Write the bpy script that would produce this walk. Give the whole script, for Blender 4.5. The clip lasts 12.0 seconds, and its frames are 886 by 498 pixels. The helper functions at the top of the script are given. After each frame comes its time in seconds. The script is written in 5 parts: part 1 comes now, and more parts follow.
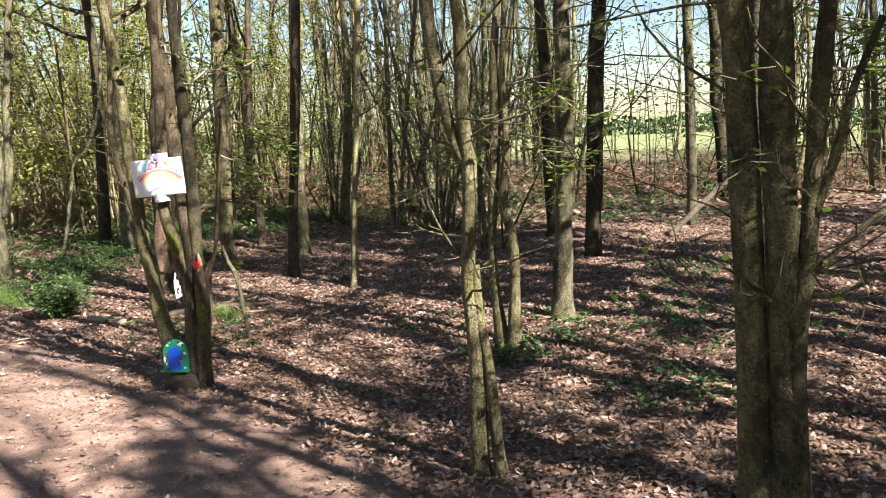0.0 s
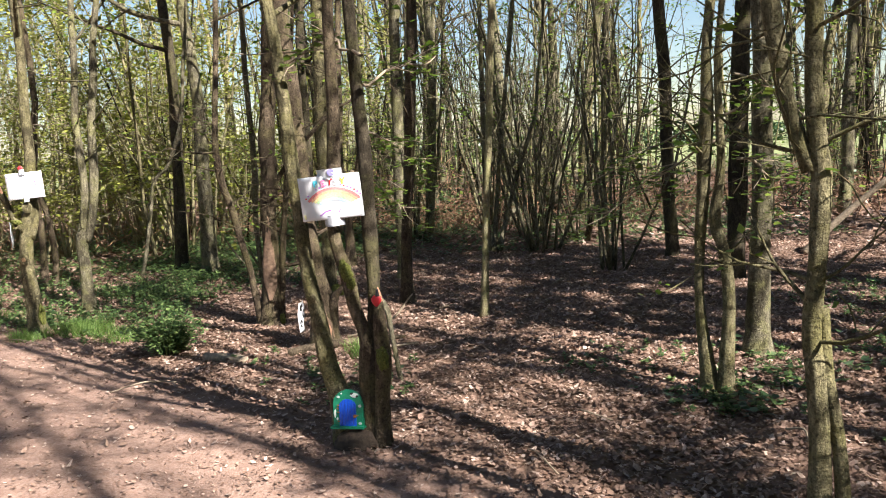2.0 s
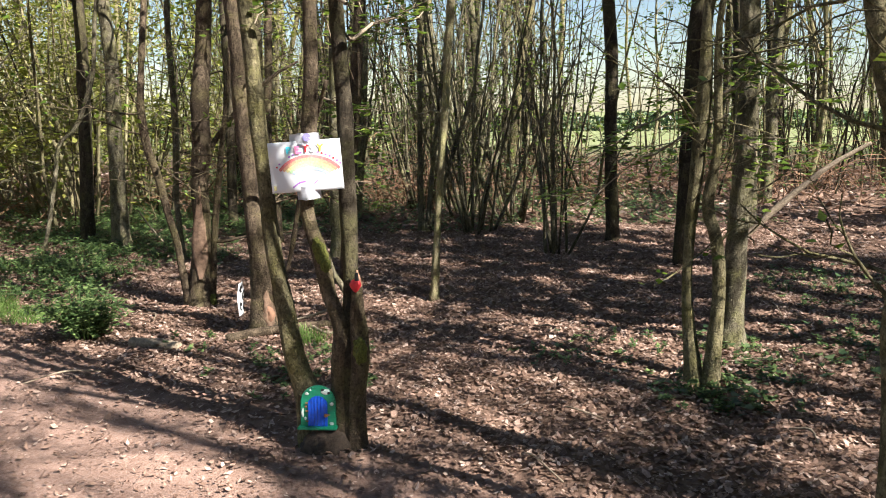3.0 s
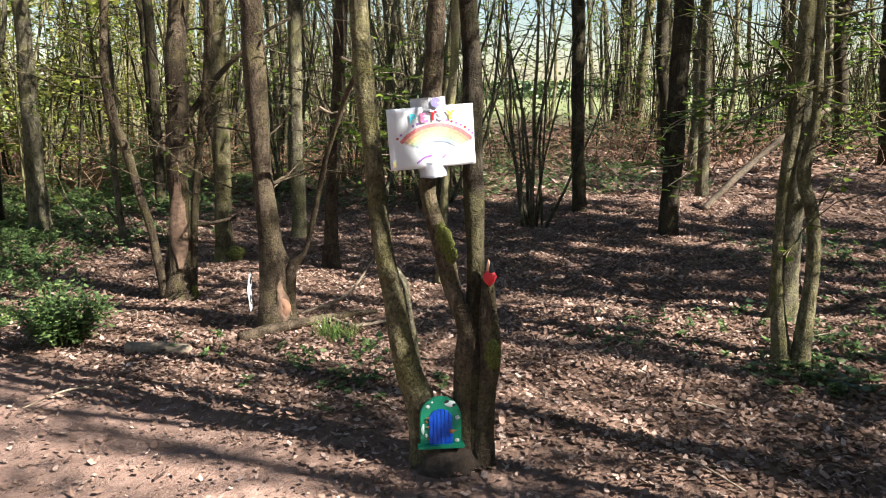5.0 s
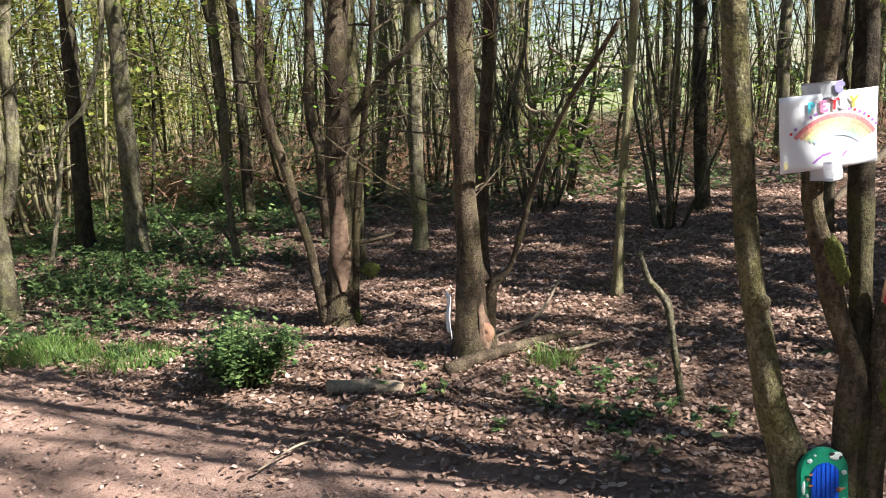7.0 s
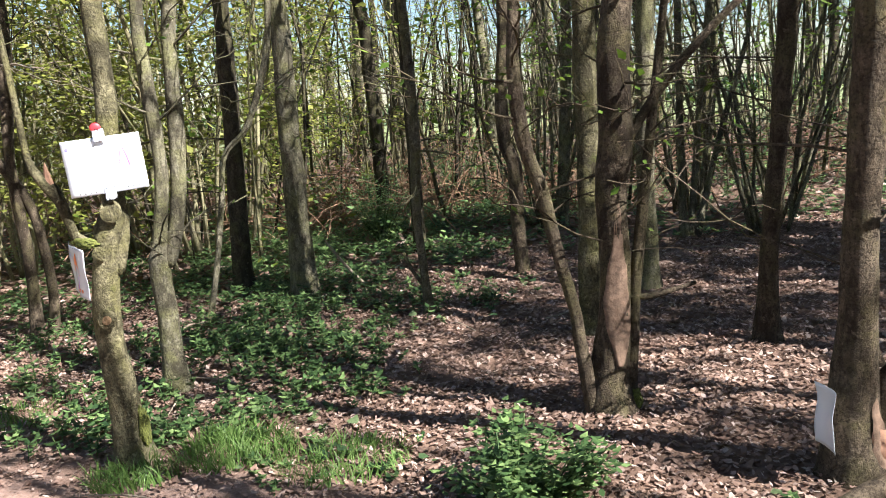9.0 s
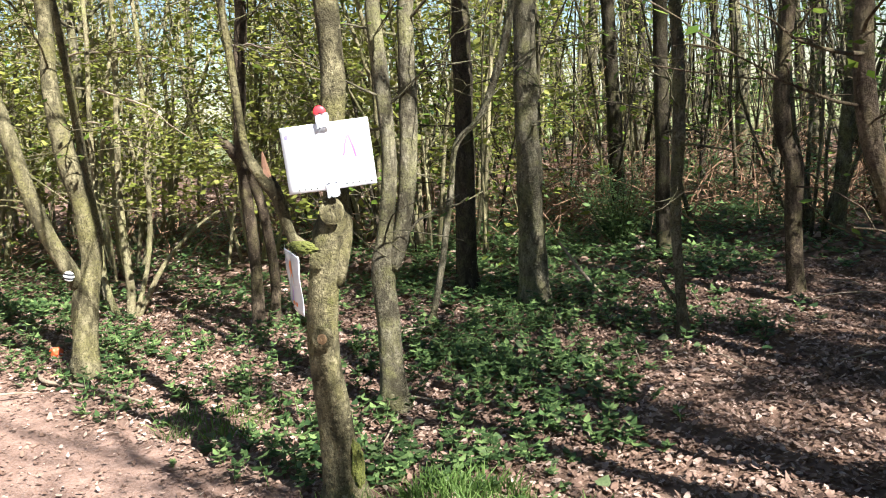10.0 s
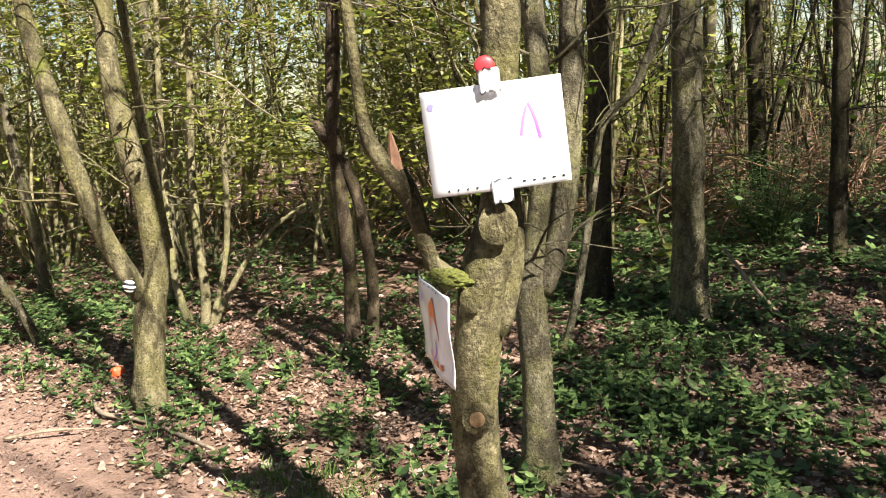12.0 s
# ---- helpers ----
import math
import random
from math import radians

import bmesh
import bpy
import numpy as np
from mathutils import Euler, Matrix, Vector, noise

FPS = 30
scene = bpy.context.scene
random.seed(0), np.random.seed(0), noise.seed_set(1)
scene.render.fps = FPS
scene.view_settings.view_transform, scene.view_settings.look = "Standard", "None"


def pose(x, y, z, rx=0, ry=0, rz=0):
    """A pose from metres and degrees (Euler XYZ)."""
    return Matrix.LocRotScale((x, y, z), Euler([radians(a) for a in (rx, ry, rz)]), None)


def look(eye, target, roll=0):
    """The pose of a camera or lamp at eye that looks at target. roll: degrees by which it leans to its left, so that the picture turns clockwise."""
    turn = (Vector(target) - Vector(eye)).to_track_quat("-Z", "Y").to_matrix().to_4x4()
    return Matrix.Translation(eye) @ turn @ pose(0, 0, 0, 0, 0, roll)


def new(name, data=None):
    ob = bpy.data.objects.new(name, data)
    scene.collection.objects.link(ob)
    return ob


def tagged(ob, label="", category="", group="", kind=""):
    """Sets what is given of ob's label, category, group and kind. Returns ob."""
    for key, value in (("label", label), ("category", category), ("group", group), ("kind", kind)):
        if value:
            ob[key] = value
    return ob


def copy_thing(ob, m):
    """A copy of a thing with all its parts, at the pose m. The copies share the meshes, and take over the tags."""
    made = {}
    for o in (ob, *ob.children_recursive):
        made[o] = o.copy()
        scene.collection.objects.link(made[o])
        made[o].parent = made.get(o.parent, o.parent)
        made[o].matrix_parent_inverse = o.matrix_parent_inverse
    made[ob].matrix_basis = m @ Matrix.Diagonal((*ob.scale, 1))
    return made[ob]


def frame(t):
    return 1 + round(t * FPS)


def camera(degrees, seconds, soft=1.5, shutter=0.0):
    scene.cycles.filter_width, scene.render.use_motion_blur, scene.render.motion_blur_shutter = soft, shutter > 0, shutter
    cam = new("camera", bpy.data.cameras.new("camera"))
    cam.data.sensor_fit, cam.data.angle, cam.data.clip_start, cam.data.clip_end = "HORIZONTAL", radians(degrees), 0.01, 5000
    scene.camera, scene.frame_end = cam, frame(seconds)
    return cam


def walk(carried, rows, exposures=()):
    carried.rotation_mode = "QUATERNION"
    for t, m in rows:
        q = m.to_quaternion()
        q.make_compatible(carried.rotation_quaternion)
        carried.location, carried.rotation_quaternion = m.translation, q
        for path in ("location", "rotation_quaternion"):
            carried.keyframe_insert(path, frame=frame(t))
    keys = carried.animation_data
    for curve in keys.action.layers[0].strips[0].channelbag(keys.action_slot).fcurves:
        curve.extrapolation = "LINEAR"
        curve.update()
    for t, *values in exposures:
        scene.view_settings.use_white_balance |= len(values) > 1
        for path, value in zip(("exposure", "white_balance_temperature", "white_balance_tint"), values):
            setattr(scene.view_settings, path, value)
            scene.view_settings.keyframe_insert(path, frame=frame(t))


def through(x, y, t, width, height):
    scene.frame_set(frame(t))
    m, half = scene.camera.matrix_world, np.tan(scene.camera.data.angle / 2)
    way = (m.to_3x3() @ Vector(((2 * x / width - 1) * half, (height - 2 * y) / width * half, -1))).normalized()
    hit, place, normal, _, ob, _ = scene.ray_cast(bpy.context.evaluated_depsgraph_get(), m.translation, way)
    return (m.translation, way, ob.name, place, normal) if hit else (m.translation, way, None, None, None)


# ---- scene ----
EXPOSURE, SUN_STRENGTH, SKY_STRENGTH, SUNWARD, SHADE_POLES = 2.24, 5.0, 0.036, 32, 122
cam = camera(56.5, 12.0, 1.0)
METRES, EYE, TILT, LEAN, TURN = 7.8, 1.49, 0.0, 0.0, 0.0
ROWS = [
    (0.0, 0.0, 0.0, 0.0, -0.38, -8.82, 2.44),
    (0.5, -0.0367, 0.0196, 0.0019, -0.31, -8.65, 3.66),
    (1.0, -0.0644, 0.0526, -0.001, 0.14, -8.29, 4.24),
    (1.5, -0.0928, 0.0815, -0.0016, 1.64, -7.64, 4.05),
    (2.0, -0.1264, 0.1011, 0.0011, 0.99, -7.77, 3.21),
    (2.5, -0.1513, 0.129, -0.004, -2.18, -8.8, 1.51),
    (4.5, -0.2646, 0.2302, -0.0042, -13.22, -10.71, 0.99),
    (5.0, -0.2966, 0.2477, -0.0066, -15.09, -11.66, 0.66),
    (5.5, -0.3301, 0.2685, -0.0076, -16.67, -12.27, 1.52),
    (6.0, -0.3582, 0.3024, -0.0086, -15.91, -12.43, 2.2),
    (6.5, -0.3875, 0.3272, -0.0082, -14.98, -11.9, 2.44),
    (8.5, -0.4771, 0.4848, -0.0047, -17.02, -11.38, 4.62),
    (9.0, -0.4848, 0.5452, -0.0076, -8.3, -10.39, 4.93),
    (9.5, -0.4943, 0.5962, -0.0079, 1.01, -9.54, 4.68),
    (10.0, -0.5055, 0.6411, -0.0084, 6.63, -9.97, 4.55),
    (10.5, -0.5075, 0.6833, -0.0097, 10.08, -9.71, 3.62),
    (11.0, -0.5174, 0.7143, -0.0101, 12.26, -9.58, 3.0),
    (11.5, -0.5429, 0.7383, -0.012, 11.44, -10.6, 3.78),
    (12.0, -0.5638, 0.7651, -0.014, 11.79, -10.59, 4.88),
]
walk(cam, [(t, pose(0, 0, EYE, TILT, LEAN, TURN) @ pose(METRES * x, METRES * y, METRES * z, 90 + pitch, roll, yaw)) for t, x, y, z, yaw, pitch, roll in ROWS],
     [(0.0, EXPOSURE, 6400, 10), (0.7, EXPOSURE - 0.2, 6400, 10), (6.5, EXPOSURE - 0.2, 6300, 9), (8.5, EXPOSURE - 0.05, 5900, 9), (10.0, EXPOSURE - 0.05, 6050, 7), (12.0, EXPOSURE - 0.3, 6700, 7)])

# ---- light ----
SUN_AZ, SUN_EL = math.atan2(0.74, -0.68), radians(41)
world = bpy.data.worlds.new("sky")
scene.world = world
world.use_nodes = True
sky = world.node_tree.nodes.new("ShaderNodeTexSky")
sky.sky_type, sky.sun_disc = "NISHITA", False
sky.sun_elevation, sky.sun_rotation = SUN_EL, SUN_AZ
sky.air_density, sky.dust_density = 1.0, 0.3
world.node_tree.links.new(sky.outputs[0], world.node_tree.nodes["Background"].inputs[0])
world.node_tree.nodes["Background"].inputs[1].default_value = SKY_STRENGTH
sun = new("sun", bpy.data.lights.new("sun", "SUN"))
sun.data.energy, sun.data.angle, sun.data.color = SUN_STRENGTH, radians(0.53), (1.0, 0.955, 0.885)
TO_SUN = Vector((math.sin(SUN_AZ) * math.cos(SUN_EL), math.cos(SUN_AZ) * math.cos(SUN_EL), math.sin(SUN_EL)))
sun.matrix_world = look(TO_SUN * 60, (0, 0, 0))

# ---- materials ----
class Nodes:
    def __init__(self, name, rough=0.85, spec=0.3):
        self.m = bpy.data.materials.new(name)
        self.m.use_nodes = True
        self.t = self.m.node_tree
        self.b = self.t.nodes["Principled BSDF"]
        self.b.inputs["Roughness"].default_value = rough
        self.b.inputs["Specular IOR Level"].default_value = spec

    def put(self, a, b):
        self.t.links.new(a, b)

    def coords(self, scale=(1, 1, 1), kind="Object"):
        c = self.t.nodes.new("ShaderNodeTexCoord")
        g = self.t.nodes.new("ShaderNodeNewGeometry")
        m = self.t.nodes.new("ShaderNodeMapping")
        m.inputs["Scale"].default_value = scale
        self.put(g.outputs["Position"] if kind == "World" else c.outputs[kind], m.inputs[0])
        return m.outputs[0]

    def noise(self, where, scale, detail=4, rough=0.6, distort=0.0):
        n = self.t.nodes.new("ShaderNodeTexNoise")
        n.inputs["Scale"].default_value, n.inputs["Detail"].default_value = scale, detail
        n.inputs["Roughness"].default_value, n.inputs["Distortion"].default_value = rough, distort
        self.put(where, n.inputs["Vector"])
        return n.outputs["Fac"]

    def ramp(self, fac, *stops):
        r = self.t.nodes.new("ShaderNodeValToRGB")
        while len(r.color_ramp.elements) < len(stops):
            r.color_ramp.elements.new(0.5)
        for e, (p, c) in zip(r.color_ramp.elements, stops):
            e.position = p
            e.color = (c, c, c, 1) if isinstance(c, (int, float)) else (*c, 1)
        self.put(fac, r.inputs[0])
        return r.outputs[0]

    def mix(self, fac, a, b, mode="MIX"):
        x = self.t.nodes.new("ShaderNodeMix")
        x.data_type, x.blend_type = "RGBA", mode
        for v, s in ((fac, x.inputs[0]), (a, x.inputs[6]), (b, x.inputs[7])):
            if isinstance(v, (int, float)):
                s.default_value = v
            elif isinstance(v, tuple):
                s.default_value = (*v, 1)
            else:
                self.put(v, s)
        return x.outputs[2]

    def bump(self, height, strength=0.5, distance=0.02):
        b = self.t.nodes.new("ShaderNodeBump")
        b.inputs["Strength"].default_value, b.inputs["Distance"].default_value = strength, distance
        self.put(height, b.inputs["Height"])
        self.put(b.outputs[0], self.b.inputs["Normal"])

    def base(self, c):
        if isinstance(c, tuple):
            self.b.inputs["Base Color"].default_value = (*c, 1)
        else:
            self.put(c, self.b.inputs["Base Color"])
        return self.m

    def chance(self, island=True):
        if island:
            return self.t.nodes.new("ShaderNodeNewGeometry").outputs["Random Per Island"]
        return self.t.nodes.new("ShaderNodeObjectInfo").outputs["Random"]

    def attribute(self, name):
        a = self.t.nodes.new("ShaderNodeAttribute")
        a.attribute_name = name
        return a.outputs["Fac"]


def bark(name, dark, mid, pale, algae, moss=0.0, furrow=24.0):
    n = Nodes(name, 0.9, 0.15)
    long = n.coords((1, 1, 0.45), "World")
    even = n.coords((1, 1, 1), "World")
    fine = n.noise(long, furrow, 7, 0.7, 0.8)
    plate = n.noise(even, 85, 4, 0.7)
    blotch = n.noise(even, 6.0, 5, 0.65, 0.5)
    c = n.ramp(fine, (0.28, dark), (0.47, mid), (0.74, pale))
    c = n.mix(n.ramp(blotch, (0.46, 0.0), (0.62, 0.7)), c, algae)
    c = n.mix(n.ramp(n.noise(n.coords((1, 1, 0.6), "World"), 5.5, 5, 0.65, 0.6), (0.52, 0.0), (0.63, 0.75)), c, dark)
    spots = n.noise(even, 38.0, 3, 0.6)
    c = n.mix(n.ramp(spots, (0.62, 0.0), (0.68, 0.6)), c, pale)
    c = n.mix(n.ramp(plate, (0.36, 0.7), (0.52, 0.0)), c, dark)
    if moss:
        patch = n.noise(even, 3.1, 5, 0.65)
        c = n.mix(n.ramp(patch, (0.66 - moss, 0.0), (0.74 - moss, 0.85)), c, (0.13, 0.15, 0.025))
    stand = n.noise(n.coords((1, 1, 0), "World"), 0.55, 2)
    c = n.mix(0.6, c, n.ramp(stand, (0.35, (0.45, 0.43, 0.40)), (0.65, (1.0, 0.98, 0.92))), "MULTIPLY")
    n.bump(n.mix(0.45, fine, plate), 0.9, 0.03)
    return n.base(c)


GREY = bark("bark_grey_brown", (0.04, 0.033, 0.022), (0.136, 0.118, 0.08), (0.38, 0.34, 0.24), (0.21, 0.20, 0.085))
MOSSY = bark("bark_mossy", (0.04, 0.033, 0.02), (0.152, 0.132, 0.074), (0.40, 0.345, 0.21), (0.20, 0.18, 0.07), 0.03)
DARK = bark("bark_dark", (0.022, 0.017, 0.012), (0.06, 0.048, 0.034), (0.16, 0.13, 0.09), (0.10, 0.092, 0.04))
BROWN = bark("bark_brown", (0.032, 0.022, 0.016), (0.104, 0.078, 0.053), (0.27, 0.205, 0.145), (0.15, 0.128, 0.06))
PALE = bark("bark_hazel_pale", (0.16, 0.13, 0.08), (0.30, 0.26, 0.15), (0.45, 0.40, 0.26), (0.30, 0.30, 0.12), 0.0, 45)


def soil_material():
    n = Nodes("forest_ground", 0.95, 0.15)
    w = n.coords((1, 1, 1), "World")
    big, mid, grit = n.noise(w, 0.9, 4), n.noise(w, 9, 5, 0.7), n.noise(w, 70, 4, 0.75)
    path = n.ramp(mid, (0.25, (0.15, 0.082, 0.058)), (0.55, (0.27, 0.163, 0.122)), (0.8, (0.42, 0.28, 0.222)))
    path = n.mix(n.ramp(grit, (0.40, 0.0), (0.75, 0.5)), path, (0.48, 0.37, 0.32))
    path = n.mix(n.ramp(grit, (0.22, 0.8), (0.40, 0.0)), path, (0.10, 0.06, 0.04))
    mould = n.ramp(mid, (0.25, (0.09, 0.054, 0.037)), (0.55, (0.20, 0.123, 0.086)), (0.8, (0.31, 0.20, 0.145)))
    c = n.mix(n.attribute("bare"), mould, path)
    grass = n.ramp(n.noise(w, 3.0, 5), (0.3, (0.13, 0.16, 0.06)), (0.7, (0.25, 0.27, 0.13)))
    c = n.mix(n.attribute("field"), c, grass)
    c = n.mix(n.ramp(big, (0.35, 0.30), (0.65, 0.0)), c, (0.09, 0.06, 0.045))
    n.bump(n.mix(0.5, mid, grit), 0.7, 0.03)
    return n.base(c)


def leaf_material(name, stops, rough=0.7, through=0.3):
    n = Nodes(name, rough, 0.3)
    c = n.ramp(n.chance(), *stops)
    c = n.mix(n.ramp(n.noise(n.coords(), 60, 3), (0.35, 0.45), (0.65, 0.0)), c, stops[0][1])
    n.base(c)
    t = n.t.nodes.new("ShaderNodeBsdfTranslucent")
    m = n.t.nodes.new("ShaderNodeMixShader")
    m.inputs[0].default_value = through
    n.put(c, t.inputs[0])
    n.put(n.b.outputs[0], m.inputs[1])
    n.put(t.outputs[0], m.inputs[2])
    n.put(m.outputs[0], n.t.nodes["Material Output"].inputs[0])
    return n.m


LITTER = leaf_material("dry_leaves", ((0.0, (0.10, 0.058, 0.041)), (0.35, (0.225, 0.137, 0.098)), (0.75, (0.37, 0.24, 0.18)), (1.0, (0.56, 0.42, 0.345))), 0.75, 0.1)
SPRING = leaf_material("spring_leaves", ((0.0, (0.07, 0.12, 0.015)), (0.5, (0.13, 0.20, 0.025)), (1.0, (0.24, 0.30, 0.05))), 0.5, 0.45)
YELLOWISH = leaf_material("hazel_leaves", ((0.0, (0.15, 0.17, 0.03)), (0.5, (0.28, 0.29, 0.055)), (1.0, (0.42, 0.41, 0.11))), 0.55, 0.45)
GREEN = leaf_material("undergrowth_leaves", ((0.0, (0.035, 0.065, 0.022)), (0.5, (0.09, 0.15, 0.05)), (1.0, (0.30, 0.40, 0.14))), 0.4, 0.35)
IVY = leaf_material("ivy_leaves", ((0.0, (0.02, 0.042, 0.016)), (0.6, (0.055, 0.09, 0.035)), (1.0, (0.16, 0.20, 0.09))), 0.35, 0.15)
GRASS = leaf_material("grass_blades", ((0.0, (0.08, 0.14, 0.03)), (0.6, (0.16, 0.25, 0.06)), (1.0, (0.27, 0.36, 0.12))), 0.5, 0.4)
SOIL = soil_material()


def plain(name, colour, rough=0.6, spread=0.12, scale=25.0, metal=0.0, relief=0.15):
    n = Nodes(name, rough, 0.4)
    f = n.noise(n.coords(), scale, 5, 0.65)
    n.b.inputs["Metallic"].default_value = metal
    n.bump(f, relief, 0.01)
    return n.base(n.ramp(f, (0.3, tuple(v * (1 - spread) for v in colour)), (0.7, tuple(min(1, v * (1 + spread)) for v in colour))))


MOSS = plain("moss", (0.12, 0.125, 0.025), 0.95, 0.55, 120, 0, 1.0)
TWIG = plain("dead_twig", (0.24, 0.185, 0.13), 0.9, 0.5, 40)

RUST = plain("dead_bracken", (0.26, 0.15, 0.09), 0.9, 0.5, 30)

# ---- mesh helpers ----
def link(name, verts, faces, material, parent=None, label="", smooth=True):
    me = bpy.data.meshes.new(name)
    me.from_pydata([tuple(v) for v in verts], [], faces)
    if smooth:
        me.polygons.foreach_set("use_smooth", [True] * len(me.polygons))
    me.materials.append(material)
    me.update()
    ob = new(name, me)
    if parent is not None:
        ob.parent = parent
    if label:
        tagged(ob, label)
    return ob


def link_polys(name, verts, size, material, kind=""):
    """One mesh of many separate polygons of `size` corners, from an array of corners."""
    verts = np.asarray(verts, dtype=np.float32).reshape(-1, 3)
    count = len(verts) // size
    me = bpy.data.meshes.new(name)
    me.vertices.add(len(verts))
    me.vertices.foreach_set("co", verts.ravel())
    me.loops.add(len(verts))
    me.loops.foreach_set("vertex_index", np.arange(len(verts), dtype=np.int32))
    me.polygons.add(count)
    me.polygons.foreach_set("loop_start", np.arange(0, len(verts), size, dtype=np.int32))
    me.update(calc_edges=True)
    me.materials.append(material)
    return new(name, me)


def part(name, bm, material, parent, label=""):
    me = bpy.data.meshes.new(name)
    bm.to_mesh(me)
    bm.free()
    me.materials.append(material)
    ob = new(name, me)
    ob.parent = parent
    if label:
        tagged(ob, label)
    return ob


class Shape:
    def __init__(self):
        self.v, self.f = [], []

    def tube(self, pts, rad, sides=8, rough=0.0, cap=True):
        start, n = len(self.v), len(pts)
        side = Vector((1, 0, 0))
        for i, (p, r) in enumerate(zip(pts, rad)):
            d = (pts[min(i + 1, n - 1)] - pts[max(i - 1, 0)]).normalized()
            side = (side - d * side.dot(d))
            side = side.normalized() if side.length > 1e-4 else d.orthogonal().normalized()
            up = d.cross(side)
            for k in range(sides):
                a = 2 * math.pi * k / sides
                w = side * math.cos(a) + up * math.sin(a)
                q = p + w * r
                if rough:
                    q = p + w * r * (1 + rough * noise.noise(Vector((q.x * 9, q.y * 9, q.z * 3.5))) + 0.4 * rough * noise.noise(q * 28))
                self.v.append(q)
        for i in range(n - 1):
            for k in range(sides):
                a, b = start + i * sides + k, start + i * sides + (k + 1) % sides
                self.f.append((a, b, b + sides, a + sides))
        if cap:
            self.f.append(tuple(start + (n - 1) * sides + k for k in range(sides)))
            self.f.append(tuple(start + k for k in reversed(range(sides))))


def spline(ctrl, step):
    """A smooth line through (x, y, z, r) points, resampled."""
    c = [np.array(p, dtype=float) for p in ctrl]
    c = [2 * c[0] - c[1]] + c + [2 * c[-1] - c[-2]]
    pts = []
    for i in range(1, len(c) - 2):
        a, b, d, e = c[i - 1:i + 3]
        n = max(2, int(np.linalg.norm((d - b)[:3]) / step))
        for k in range(n):
            t = k / n
            pts.append(0.5 * (2 * b + (d - a) * t + (2 * a - 5 * b + 4 * d - e) * t * t + (3 * b - a - 3 * d + e) * t ** 3))
    pts.append(c[-2])
    return [Vector(p[:3]) for p in pts], [max(0.004, p[3]) for p in pts]


def wander(rng, p, d, r, length, steps, lift=0.1, jitter=0.25):
    pts, rad = [p.copy()], [r]
    for i in range(steps):
        d = (d + Vector((rng.gauss(0, jitter), rng.gauss(0, jitter), rng.gauss(0, jitter) * 0.6 + lift))).normalized()
        p = p + d * (length / steps)
        pts.append(p.copy())
        rad.append(max(0.003, r * (1 - 0.75 * (i + 1) / steps)))
    return pts, rad


def leaf_quads(rng, out, p, size, flat=0.5):
    n = Vector((rng.gauss(0, 1) * flat, rng.gauss(0, 1) * flat, 1)).normalized()
    a = n.orthogonal().normalized()
    a = Matrix.Rotation(rng.uniform(0, 6.28), 3, n) @ a
    b = n.cross(a)
    s = size * rng.uniform(0.6, 1.3)
    out += [p - a * s * 0.5, p + b * s * 0.32 - a * s * 0.1, p + a * s * 0.55, p - b * s * 0.32 - a * s * 0.1]


def crown(rng, crown_shape, leaves, pts, rad, height, low, twigs, leaf_rate, leaf_size=0.05, spread=1.0, clump=1.0, fine=6):
    """Hangs limbs, branches and twigs on a leader."""
    n = len(pts) - 1
    for i in range(twigs):
        f = low + (1 - low) * (i + rng.random()) / twigs
        k = min(int(f * n), n - 1)
        q = pts[k].lerp(pts[k + 1], f * n - k)
        a = rng.uniform(0, 6.28)
        out = Vector((math.cos(a), math.sin(a), rng.uniform(0.2, 1.0))).normalized()
        ln = spread * rng.uniform(0.7, 1.0) * (0.5 + 0.28 * height * (1 - f * 0.6))
        bp, br = wander(rng, q, out, max(0.008, rad[k] * 0.5), ln, 6, 0.1, 0.22)
        crown_shape.tube(bp, br, 5, cap=False)
        leafy = rng.random() < clump
        for j in range(fine):
            m = rng.randint(1, 6)
            out2 = (out + Vector((rng.gauss(0, 0.8), rng.gauss(0, 0.8), rng.gauss(0.1, 0.5)))).normalized()
            tp, tr = wander(rng, bp[m], out2, max(0.005, br[m] * 0.6), ln * 0.45, 4, 0.03, 0.3)
            crown_shape.tube(tp, tr, 3, cap=False)
            if not leafy:
                continue
            for w in range(leaf_rate):
                s = rng.randint(1, 4)
                leaf_quads(rng, leaves, tp[s] + Vector((rng.gauss(0, 0.1), rng.gauss(0, 0.1), rng.gauss(0, 0.08))), leaf_size)


def leader(rng, p, d, r, height):
    d = (d + Vector((0, 0, 1.6))).normalized()
    return wander(rng, p, d, r, height, 12, 0.08, 0.07)


TREES = []


